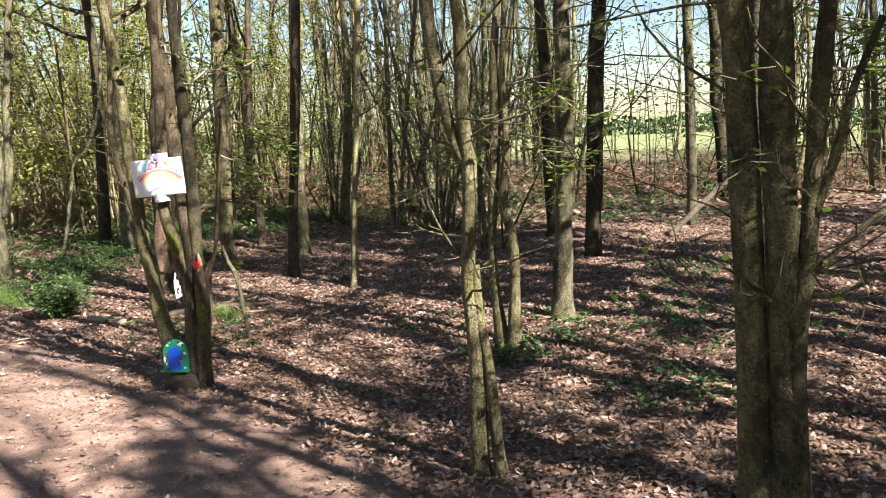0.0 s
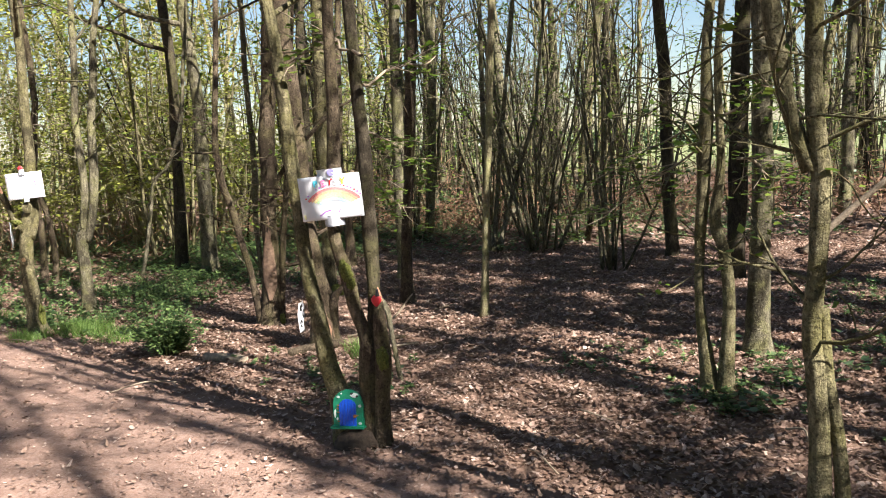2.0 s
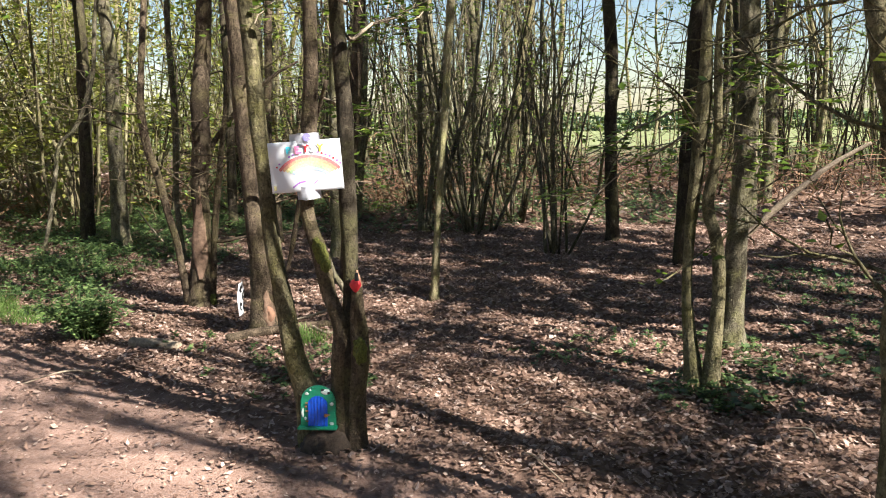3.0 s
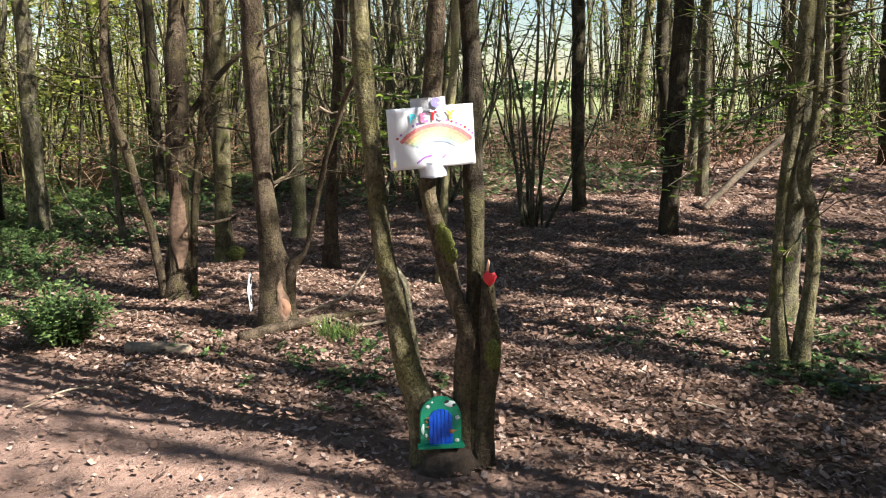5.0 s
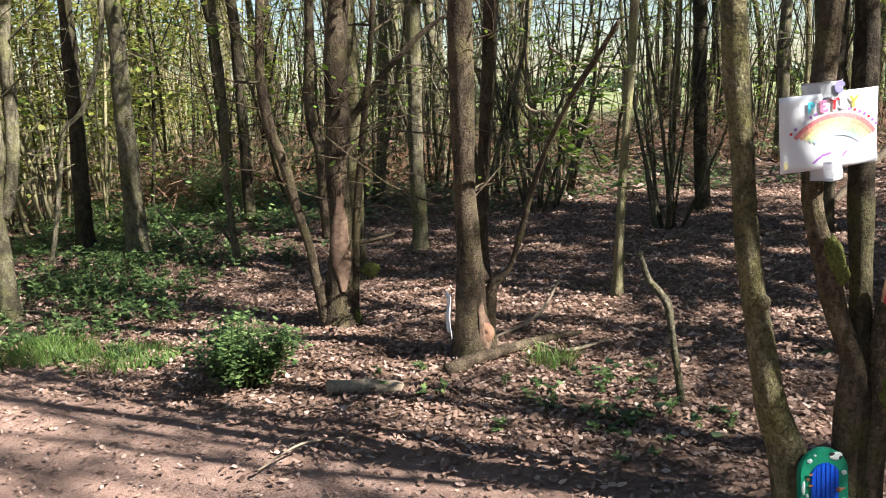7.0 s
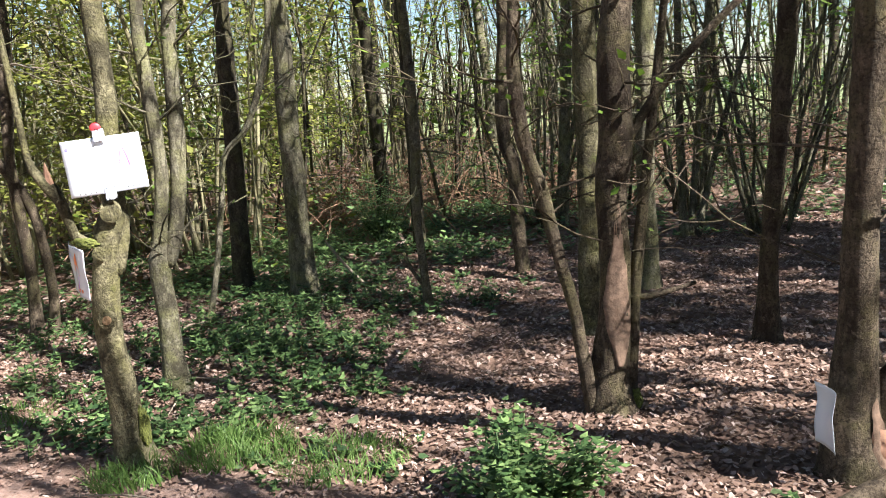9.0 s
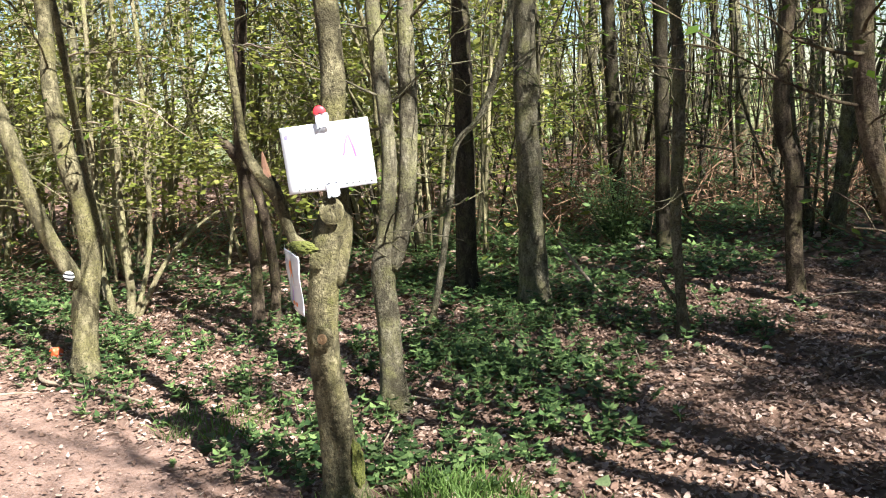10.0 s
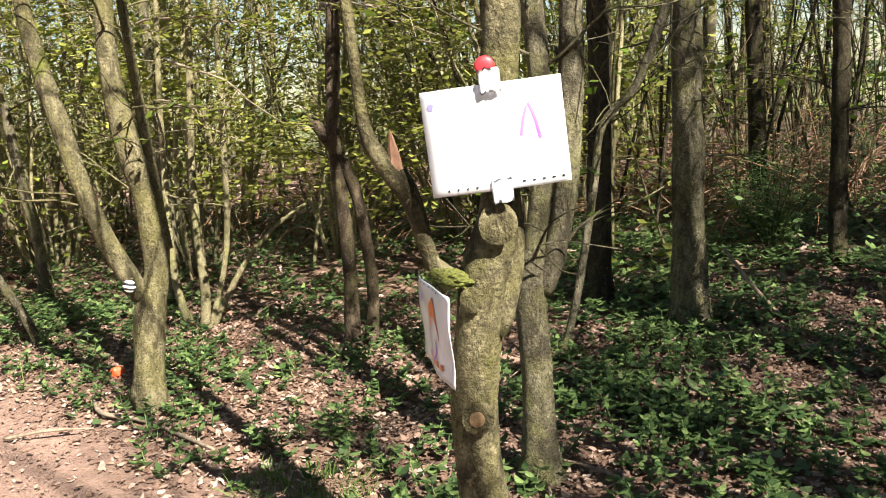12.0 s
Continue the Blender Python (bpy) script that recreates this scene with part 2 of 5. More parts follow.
def tree(material, stems, label="", low_twigs=7, rise=6.5, leaf_rate=8, stem_tones=None):
    """A measured tree: its stems as lines of (x, y, z, radius), each carried on into a thin spring crown when it is tall enough."""
    rng = random.Random(len(TREES) * 7 + 3)
    TREES.append(stems[0][0])
    base = Vector(stems[0][0][:3])
    base.z = 0
    root = new("tree")
    root.matrix_basis = Matrix.Translation(base)
    tagged(root, label or "upright woodland tree with mottled grey-brown bark", "tree", "woodland trees")
    top, leaves = Shape(), []
    for number, s in enumerate(stems):
        near = (Vector(s[0][:2]) - Vector((-2.5, 4.0))).length < 7.5
        s = [(*q[:3], q[3] * (0.88 if s[-1][2] > 1.35 else 1.0)) for q in s]
        if s[0][2] < 0.2:
            s[0] = (s[0][0], s[0][1], -0.06, s[0][3])
        pts, rad = spline(s, 0.045 if near else 0.12)
        if s[0][2] < 0:
            rad = [r * (1 + 0.35 * math.exp(-max(0, p.z) / 0.07)) for p, r in zip(pts, rad)]
        tall = s[-1][2] > 1.35 and s[-1][3] > 0.014
        if tall:
            d = (pts[-1] - pts[-4]).normalized()
            h = rise * rng.uniform(0.75, 1.25) * min(1.0, 0.45 + s[-1][3] * 12)
            lp, lr = leader(rng, pts[-1], d, rad[-1], h)
            pts, rad = pts + lp[1:], rad + lr[1:]
            crown(rng, top, leaves, lp, lr, h, 0.08, max(5, int(h * 1.25)), leaf_rate * 2, 0.085, 1.0, 0.42 if leaf_rate > 2 else 0.15, 4)
        g = Shape()
        g.tube(pts, rad, 16 if near else 10, 0.16)
        link("stem", [v - base for v in g.v], g.f, stem_tones[number] if stem_tones else material, root)
        slim = [i for i, p in enumerate(pts) if 0.7 < p.z < 2.6]
        for k in range(low_twigs if tall and slim else 0):
            i = rng.choice(slim)
            b = rng.uniform(0, 6.28)
            out = Vector((math.cos(b), math.sin(b), rng.uniform(-0.2, 0.7))).normalized()
            tp, tr = wander(rng, pts[i], out, rng.uniform(0.004, 0.009), rng.uniform(0.3, 1.0), 6, 0.03, 0.24)
            top.tube(tp, tr, 4, cap=False)
            for j in range(3):
                m = rng.randint(2, 5)
                sp, sr = wander(rng, tp[m], (out + Vector((rng.gauss(0, 0.7), rng.gauss(0, 0.7), rng.gauss(0, 0.4)))).normalized(), 0.003, rng.uniform(0.12, 0.4), 4, 0.0, 0.3)
                top.tube(sp, sr, 3, cap=False)
                for w in range(rng.choice((0, 0, 2, 4))):
                    leaf_quads(rng, leaves, sp[rng.randint(1, 4)] + Vector((rng.gauss(0, 0.03), rng.gauss(0, 0.03), rng.gauss(0, 0.02))), 0.045)
    if top.v:
        tagged(link("crown", [v - base for v in top.v], top.f, material, root), kind="stuff")
    if leaves:
        lo = link_polys("foliage", [v - base for v in leaves], 4, SPRING)
        lo.parent = root
        tagged(lo, kind="stuff")
    return root

# ---- ground ----
EDGE = [(-14.0, 13.2), (-7.8, 9.75), (-6.0, 8.85), (-5.1, 7.95), (-4.1, 7.2), (-2.9, 6.05), (-2.2, 5.3), (-1.6, 4.75), (-0.7, 4.1), (-0.1, 3.3), (1.6, 1.5), (2.6, 0.0), (3.2, -4.0), (3.6, -14.0), (9.0, -15.0)]


def path_side(x, y):
    """Metres from the far edge of the trodden path, positive on the path."""
    ex, ey = zip(*EDGE)
    return (np.interp(x, ex, ey) - y) * 0.77


def bare(x, y):
    d = path_side(x, y) + 0.35 * noise.noise(Vector((x * 1.3, y * 1.3, 0))) + 0.15 * noise.noise(Vector((x * 5, y * 5, 3)))
    return min(1.0, max(0.0, 0.5 + d / 0.7)) * min(1.0, max(0.0, (4.4 - d) / 0.8))


def field(x, y):
    d = y - (27 - 0.2 * x) + 2 * noise.noise(Vector((x * 0.2, y * 0.2, 9)))
    return min(1.0, max(0.0, d / 4))


def height(x, y):
    b = bare(x, y)
    rough = 0.035 * noise.noise(Vector((x * 1.7, y * 1.7, 1))) + 0.016 * noise.noise(Vector((x * 6, y * 6, 2)))
    return rough * (1 - 0.8 * b) + 0.05 * noise.noise(Vector((x * 0.3, y * 0.3, 5))) * (1 - b) - 0.012 * b


def build_ground():
    mid = list(np.arange(-12, 6.01, 0.1))
    far = [0.25, 0.6, 1.2, 2.2, 4, 7, 12, 20, 35, 60, 120, 250, 500]
    xs = np.array([mid[0] - f for f in reversed(far)] + mid + [mid[-1] + f for f in far])
    mid = list(np.arange(-3, 16.01, 0.1))
    ys = np.array([mid[0] - f for f in reversed(far)] + mid + [mid[-1] + f for f in far])
    v = [(x, y, height(x, y)) for y in ys for x in xs]
    n = len(xs)
    f = [(j * n + i, j * n + i + 1, (j + 1) * n + i + 1, (j + 1) * n + i) for j in range(len(ys) - 1) for i in range(n - 1)]
    ob = link("ground", v, f, SOIL)
    for name, fn in (("bare", bare), ("field", field)):
        a = ob.data.attributes.new(name, "FLOAT", "POINT")
        a.data.foreach_set("value", [fn(p[0], p[1]) for p in v])
    tagged(ob, "woodland floor of leaf mould with a trodden reddish-brown earth path", "ground", "", "structure")


build_ground()

# ---- the trees passed, each by its stems ----
# the right-hand stems get darker bark: the shade on them is put into colour
tree(MOSSY, [
    [(-1.60, 4.77, 0.09, 0.084), (-1.64, 4.79, 0.22, 0.069), (-1.69, 4.81, 0.39, 0.055), (-1.73, 4.83, 0.64, 0.046), (-1.77, 4.84, 0.89, 0.042), (-1.79, 4.85, 1.19, 0.040), (-1.81, 4.86, 1.42, 0.040), (-1.82, 4.86, 1.66, 0.038)],
    [(-1.49, 4.72, 0.07, 0.044), (-1.49, 4.72, 0.39, 0.044), (-1.485, 4.72, 0.54, 0.042), (-1.53, 4.74, 0.69, 0.038), (-1.56, 4.76, 0.85, 0.042), (-1.60, 4.77, 0.99, 0.035), (-1.61, 4.77, 1.11, 0.035), (-1.59, 4.77, 1.38, 0.038), (-1.57, 4.76, 1.65, 0.032)],
    [(-1.455, 4.72, 0.07, 0.052), (-1.455, 4.72, 0.37, 0.048), (-1.445, 4.74, 0.56, 0.043), (-1.435, 4.76, 0.79, 0.038), (-1.44, 4.78, 1.18, 0.041), (-1.44, 4.78, 1.47, 0.040), (-1.45, 4.78, 1.65, 0.038)],
    [(-1.44, 4.70, 0.09, 0.042), (-1.42, 4.69, 0.26, 0.038), (-1.40, 4.69, 0.43, 0.040), (-1.41, 4.69, 0.60, 0.034), (-1.41, 4.69, 0.73, 0.023)],
], 'multi-stemmed mossy tree with a fairy door at its foot', 0, leaf_rate=2, stem_tones=(MOSSY, BROWN, DARK, BROWN))
tree(BROWN, [
    [(-2.05, 6.77, -0.01, 0.130), (-2.06, 6.77, 0.21, 0.104), (-2.07, 6.74, 0.49, 0.078), (-2.09, 6.70, 0.80, 0.066), (-2.10, 6.66, 1.10, 0.065), (-2.11, 6.60, 1.53, 0.066), (-2.11, 6.57, 1.81, 0.066)],
    [(-1.98, 6.75, 0.08, 0.040), (-1.96, 6.74, 0.34, 0.040), (-1.88, 6.68, 0.46, 0.016), (-1.83, 6.62, 0.65, 0.019), (-1.79, 6.57, 0.85, 0.017), (-1.75, 6.49, 1.04, 0.016), (-1.70, 6.39, 1.22, 0.016), (-1.66, 6.30, 1.36, 0.015), (-1.62, 6.20, 1.47, 0.014), (-1.56, 6.06, 1.64, 0.012)],
    [(-1.99, 6.75, 0.40, 0.031), (-2.03, 6.76, 0.54, 0.019), (-2.05, 6.77, 0.71, 0.012)],
], 'brown-barked tree with a swollen torn stump and side stem')
tree(BROWN, [
    [(-2.64, 7.64, -0.01, 0.118), (-2.64, 7.64, 0.20, 0.096), (-2.60, 7.63, 0.55, 0.075), (-2.60, 7.63, 0.90, 0.075), (-2.57, 7.63, 1.24, 0.082), (-2.56, 7.63, 1.57, 0.075), (-2.52, 7.63, 1.89, 0.068)],
    [(-2.71, 7.63, 0.05, 0.043), (-2.77, 7.63, 0.30, 0.034), (-2.79, 7.63, 0.48, 0.030), (-2.85, 7.63, 0.74, 0.033), (-2.90, 7.63, 1.00, 0.036), (-2.965, 7.63, 1.22, 0.036), (-2.99, 7.63, 1.53, 0.032), (-2.96, 7.63, 1.88, 0.028)],
    [(-2.56, 7.63, 0.02, 0.029), (-2.51, 7.63, 0.55, 0.029), (-2.44, 7.62, 1.07, 0.025), (-2.36, 7.62, 1.57, 0.020), (-2.32, 7.61, 1.89, 0.018)],
    [(-2.55, 7.63, 1.16, 0.032), (-2.52, 7.63, 1.19, 0.025), (-2.31, 7.61, 1.46, 0.021), (-2.03, 7.59, 1.72, 0.016), (-1.82, 7.57, 1.84, 0.012)],
    [(-2.59, 7.63, 0.52, 0.014), (-2.45, 7.62, 0.50, 0.014), (-2.24, 7.61, 0.54, 0.009)],
], 'tree of three stems with a pinkish patch on its trunk')
tree(MOSSY, [
    [(-2.33, 8.85, 0.03, 0.092), (-2.33, 8.85, 0.34, 0.076), (-2.31, 8.85, 0.70, 0.074), (-2.29, 8.85, 1.58, 0.074), (-2.28, 8.85, 2.00, 0.069)],
], 'straight tree with a mossy yellow-green foot')
tree(BROWN, [
    [(-1.53, 8.29, -0.01, 0.075), (-1.51, 8.29, 0.50, 0.055), (-1.45, 8.28, 1.13, 0.053), (-1.38, 8.27, 1.95, 0.057)],
], '')
tree(PALE, [
    [(-0.84, 7.53, 0.01, 0.042), (-0.79, 7.53, 0.75, 0.031), (-0.72, 7.52, 1.67, 0.033), (-0.66, 7.52, 2.55, 0.033)],
], '')
tree(GREY, [
    [(-1.41, 5.77, -0.00, 0.014), (-1.46, 5.79, 0.32, 0.015), (-1.48, 5.80, 0.46, 0.019), (-1.54, 5.84, 0.55, 0.015), (-1.58, 5.85, 0.68, 0.012)],
], 'thin snapped sapling leaning in the leaf litter', 3)
tree(MOSSY, [
    [(0.38, 5.34, 0.06, 0.055), (0.33, 5.37, 0.44, 0.034), (0.33, 5.37, 0.79, 0.034), (0.35, 5.36, 1.12, 0.042), (0.37, 5.34, 1.55, 0.042), (0.37, 5.34, 1.86, 0.032)],
    [(0.44, 5.30, 0.06, 0.053), (0.46, 5.28, 0.51, 0.037), (0.44, 5.29, 0.79, 0.037), (0.40, 5.32, 0.96, 0.037), (0.43, 5.30, 1.26, 0.027), (0.42, 5.31, 1.70, 0.023), (0.42, 5.31, 1.86, 0.020)],
], 'pale twin-stemmed tree whose stems touch in a ring')
tree(GREY, [
    [(0.87, 6.01, -0.01, 0.095), (0.89, 6.01, 0.54, 0.077), (0.91, 6.00, 1.18, 0.073), (0.91, 6.00, 1.88, 0.066), (0.90, 6.00, 2.21, 0.066)],
], 'straight tree with rough pale furrowed bark')
tree(DARK, [
    [(1.57, 8.54, -0.07, 0.095), (1.60, 8.54, 0.93, 0.101), (1.63, 8.53, 2.07, 0.089), (1.67, 8.53, 2.62, 0.083)],
], '')
tree(DARK, [
    [(1.36, 9.99, -0.01, 0.084), (1.32, 10.00, 0.95, 0.078), (1.31, 10.01, 2.08, 0.078)],
], '')
tree(MOSSY, [
    [(0.12, 3.34, 0.14, 0.043), (0.12, 3.34, 0.56, 0.040), (0.10, 3.35, 0.83, 0.035), (0.11, 3.34, 1.04, 0.032), (0.12, 3.34, 1.31, 0.033), (0.10, 3.34, 1.50, 0.033), (0.10, 3.35, 1.67, 0.030), (0.10, 3.34, 1.85, 0.028)],
    [(0.09, 3.35, 1.33, 0.028), (0.03, 3.37, 1.54, 0.028), (0.00, 3.38, 1.72, 0.031), (-0.02, 3.38, 1.86, 0.033)],
    [(0.21, 3.31, 0.16, 0.025), (0.17, 3.32, 0.48, 0.023), (0.14, 3.33, 0.67, 0.021), (0.13, 3.34, 0.90, 0.017)],
], 'slender twisted tree forking from a hollow base', leaf_rate=2)
tree(MOSSY, [
    [(1.15, 2.90, -0.01, 0.078), (1.11, 2.92, 0.66, 0.063), (1.09, 2.93, 1.07, 0.061), (1.07, 2.94, 1.47, 0.055), (1.04, 2.95, 1.86, 0.057)],
    [(1.23, 2.87, 0.00, 0.084), (1.21, 2.88, 0.56, 0.055), (1.20, 2.88, 1.07, 0.061), (1.18, 2.89, 1.47, 0.065), (1.17, 2.90, 1.85, 0.063)],
    [(1.28, 2.85, 0.01, 0.046), (1.25, 2.86, 0.58, 0.042), (1.28, 2.85, 0.97, 0.034), (1.29, 2.85, 1.27, 0.036), (1.31, 2.84, 1.65, 0.036), (1.32, 2.83, 1.83, 0.030)],
    [(1.29, 2.84, 1.11, 0.023), (1.35, 2.82, 1.31, 0.020), (1.40, 2.80, 1.55, 0.015), (1.47, 2.77, 1.77, 0.013)],
    [(1.27, 2.85, 0.82, 0.009), (1.40, 2.80, 0.85, 0.008), (1.51, 2.76, 0.92, 0.006)],
    [(1.30, 2.84, 0.91, 0.012), (1.44, 2.78, 1.08, 0.008), (1.50, 2.76, 1.13, 0.006)],
], 'thick brown tree of three tight upright stems with greenish bark', leaf_rate=2)
tree(MOSSY, [
    [(-4.75, 7.78, 0.03, 0.092), (-4.75, 7.78, 0.28, 0.071), (-4.76, 7.78, 0.61, 0.064), (-4.74, 7.78, 0.83, 0.062), (-4.70, 7.79, 1.01, 0.064), (-4.67, 7.80, 1.11, 0.053), (-4.66, 7.81, 1.35, 0.048), (-4.64, 7.81, 1.54, 0.048), (-4.64, 7.81, 1.79, 0.046), (-4.64, 7.81, 1.89, 0.044)],
    [(-4.79, 7.77, 0.96, 0.041), (-4.83, 7.76, 1.01, 0.021), (-4.86, 7.75, 1.15, 0.026), (-4.89, 7.74, 1.21, 0.032), (-4.94, 7.73, 1.29, 0.021), (-4.95, 7.72, 1.37, 0.016)],
    [(-4.70, 7.79, 0.83, 0.034), (-4.66, 7.80, 0.98, 0.034), (-4.65, 7.81, 1.09, 0.030), (-4.65, 7.81, 1.18, 0.023)],
], 'mossy knotted tree with sawn limbs bearing a paper notice', 0)
tree(GREY, [
    [(-4.73, 8.78, 0.05, 0.082), (-4.73, 8.78, 0.31, 0.064), (-4.73, 8.78, 0.67, 0.064), (-4.71, 8.79, 0.82, 0.048), (-4.66, 8.80, 1.16, 0.041), (-4.66, 8.80, 1.52, 0.043), (-4.67, 8.79, 1.86, 0.038)],
    [(-4.69, 8.79, 0.67, 0.043), (-4.64, 8.80, 0.81, 0.046), (-4.58, 8.81, 1.08, 0.046), (-4.55, 8.82, 1.39, 0.051), (-4.54, 8.82, 1.63, 0.046), (-4.53, 8.83, 1.85, 0.041)],
], 'grey tree dividing into two upright stems')
tree(MOSSY, [
    [(-6.75, 9.45, -0.01, 0.093), (-6.72, 9.47, 0.21, 0.082), (-6.68, 9.50, 0.49, 0.087), (-6.64, 9.53, 0.66, 0.070), (-6.63, 9.53, 0.96, 0.073), (-6.66, 9.51, 1.21, 0.073), (-6.69, 9.49, 1.48, 0.062), (-6.70, 9.49, 1.69, 0.056), (-6.68, 9.50, 1.94, 0.051)],
    [(-6.71, 9.48, 0.54, 0.056), (-6.73, 9.46, 0.62, 0.056), (-6.80, 9.41, 0.83, 0.051), (-6.85, 9.38, 1.05, 0.051), (-6.89, 9.35, 1.32, 0.051), (-6.93, 9.33, 1.58, 0.051), (-6.96, 9.31, 1.88, 0.042), (-6.96, 9.31, 1.95, 0.039)],
    [(-6.59, 9.56, 0.76, 0.035), (-6.60, 9.55, 1.20, 0.031), (-6.61, 9.54, 1.63, 0.028), (-6.62, 9.54, 1.94, 0.028)],
], 'forked tree with a green algae-covered trunk beside the path', 3)
tree(PALE, [
    [(-7.16, 10.80, -0.01, 0.034), (-7.12, 10.82, 0.23, 0.038), (-7.12, 10.82, 0.57, 0.034), (-7.10, 10.83, 1.05, 0.026), (-7.03, 10.87, 1.76, 0.026), (-7.00, 10.89, 2.10, 0.023)],
    [(-7.13, 10.82, 0.01, 0.019), (-6.89, 10.95, 0.38, 0.019), (-6.64, 11.10, 0.65, 0.013), (-6.49, 11.18, 0.74, 0.009)],
    [(-7.21, 10.77, -0.02, 0.030), (-7.27, 10.73, 0.33, 0.028), (-7.25, 10.74, 0.96, 0.024), (-7.21, 10.77, 1.60, 0.021), (-7.16, 10.79, 2.11, 0.019)],
    [(-7.13, 10.81, 0.02, 0.019), (-6.97, 10.90, 0.51, 0.023), (-6.91, 10.94, 1.21, 0.023), (-6.86, 10.97, 2.09, 0.019)],
], 'clump of thin pale hazel stems fanning out')
tree(BROWN, [
    [(-5.97, 10.35, -0.01, 0.049), (-5.94, 10.36, 0.54, 0.045), (-5.95, 10.35, 1.17, 0.041), (-5.89, 10.37, 1.80, 0.045), (-5.85, 10.39, 2.14, 0.041)],
    [(-5.88, 10.38, -0.00, 0.037), (-5.83, 10.40, 0.34, 0.034), (-5.87, 10.38, 0.91, 0.034), (-6.01, 10.33, 1.24, 0.034), (-6.10, 10.29, 1.34, 0.019)],
], 'two thin leaning stems with a snapped side limb')
tree(DARK, [
    [(-4.58, 11.13, -0.01, 0.102), (-4.55, 11.13, 0.56, 0.088), (-4.51, 11.14, 1.35, 0.082), (-4.48, 11.14, 2.11, 0.074)],
], '')
tree(GREY, [
    [(-4.06, 10.62, -0.01, 0.118), (-4.05, 10.62, 0.62, 0.098), (-4.04, 10.62, 1.33, 0.092), (-4.02, 10.62, 2.01, 0.081)],
], '')
tree(GREY, [
    [(-3.20, 9.70, 0.03, 0.042), (-3.22, 9.70, 0.37, 0.033), (-3.23, 9.70, 0.72, 0.033), (-3.20, 9.70, 1.15, 0.039), (-3.19, 9.70, 1.57, 0.039), (-3.20, 9.70, 1.84, 0.036)],
    [(-3.23, 9.70, 0.20, 0.015), (-3.30, 9.72, 0.31, 0.013), (-3.34, 9.72, 0.43, 0.009)],
], '')
tree(GREY, [
    [(-4.75, 10.13, -0.01, 0.026), (-4.64, 10.15, 0.36, 0.024), (-4.54, 10.17, 0.87, 0.024), (-4.48, 10.18, 1.17, 0.021), (-4.31, 10.21, 1.35, 0.024), (-4.15, 10.23, 1.73, 0.028), (-4.09, 10.24, 1.98, 0.024)],
], 'thin crooked pale stem leaning through the undergrowth')
tree(BROWN, [
    [(-2.33, 10.58, -0.01, 0.069), (-2.34, 10.59, 0.49, 0.062), (-2.34, 10.58, 0.86, 0.069), (-2.40, 10.60, 1.06, 0.062), (-2.40, 10.61, 1.46, 0.055), (-2.36, 10.59, 1.87, 0.048)],
], 'grey tree with a kinked trunk')
tree(DARK, [
    [(-3.01, 11.82, -0.01, 0.074), (-3.00, 11.82, 0.83, 0.065), (-2.98, 11.81, 2.06, 0.065)],
], '')
tree(DARK, [
    [(-3.16, 14.00, -0.01, 0.099), (-3.18, 14.00, 1.22, 0.087), (-3.20, 14.01, 2.32, 0.081)],
], '')
tree(GREY, [
    [(-3.19, 18.64, -0.02, 0.098), (-3.11, 18.63, 1.57, 0.089), (-3.03, 18.63, 2.82, 0.089)],
], '')
tree(GREY, [
    [(-8.95, 11.58, -0.01, 0.064), (-8.93, 11.60, 0.50, 0.054), (-8.97, 11.57, 0.96, 0.045), (-8.99, 11.55, 1.53, 0.041), (-9.00, 11.54, 1.87, 0.036)],
], '')
tree(GREY, [
    [(-8.13, 10.47, 0.00, 0.029), (-8.20, 10.41, 0.26, 0.029), (-8.27, 10.36, 0.46, 0.029), (-8.33, 10.30, 0.69, 0.028)],
], 'thin bare pole leaning beside the path')
tree(GREY, [
    [(-1.47, 12.43, -0.01, 0.076), (-1.35, 12.41, 1.36, 0.065), (-1.29, 12.40, 2.32, 0.062)],
], '')
tree(GREY, [
    [(3.27, 10.67, -0.01, 0.081), (3.24, 10.68, 1.46, 0.074), (3.19, 10.69, 2.86, 0.066)],
], '')
tree(GREY, [
    [(-0.66, 11.27, 0.00, 0.047), (-0.66, 11.27, 1.25, 0.035), (-0.63, 11.27, 3.10, 0.031)],
    [(-0.60, 11.27, -0.00, 0.039), (-0.46, 11.28, 1.24, 0.031), (-0.22, 11.29, 3.09, 0.031)],
    [(-0.55, 11.27, 0.01, 0.039), (-0.29, 11.29, 0.85, 0.031), (0.02, 11.31, 1.75, 0.023)],
], '')
tree(GREY, [
    [(-1.64, 9.66, -0.01, 0.083), (-1.64, 9.65, 0.79, 0.072), (-1.60, 9.64, 2.02, 0.070)],
], '')
tree(GREY, [
    [(1.71, 4.35, -0.02, 0.093), (1.72, 4.34, 0.39, 0.070), (1.73, 4.34, 0.72, 0.061), (1.69, 4.36, 1.28, 0.055), (1.67, 4.37, 1.96, 0.058)],
], '')

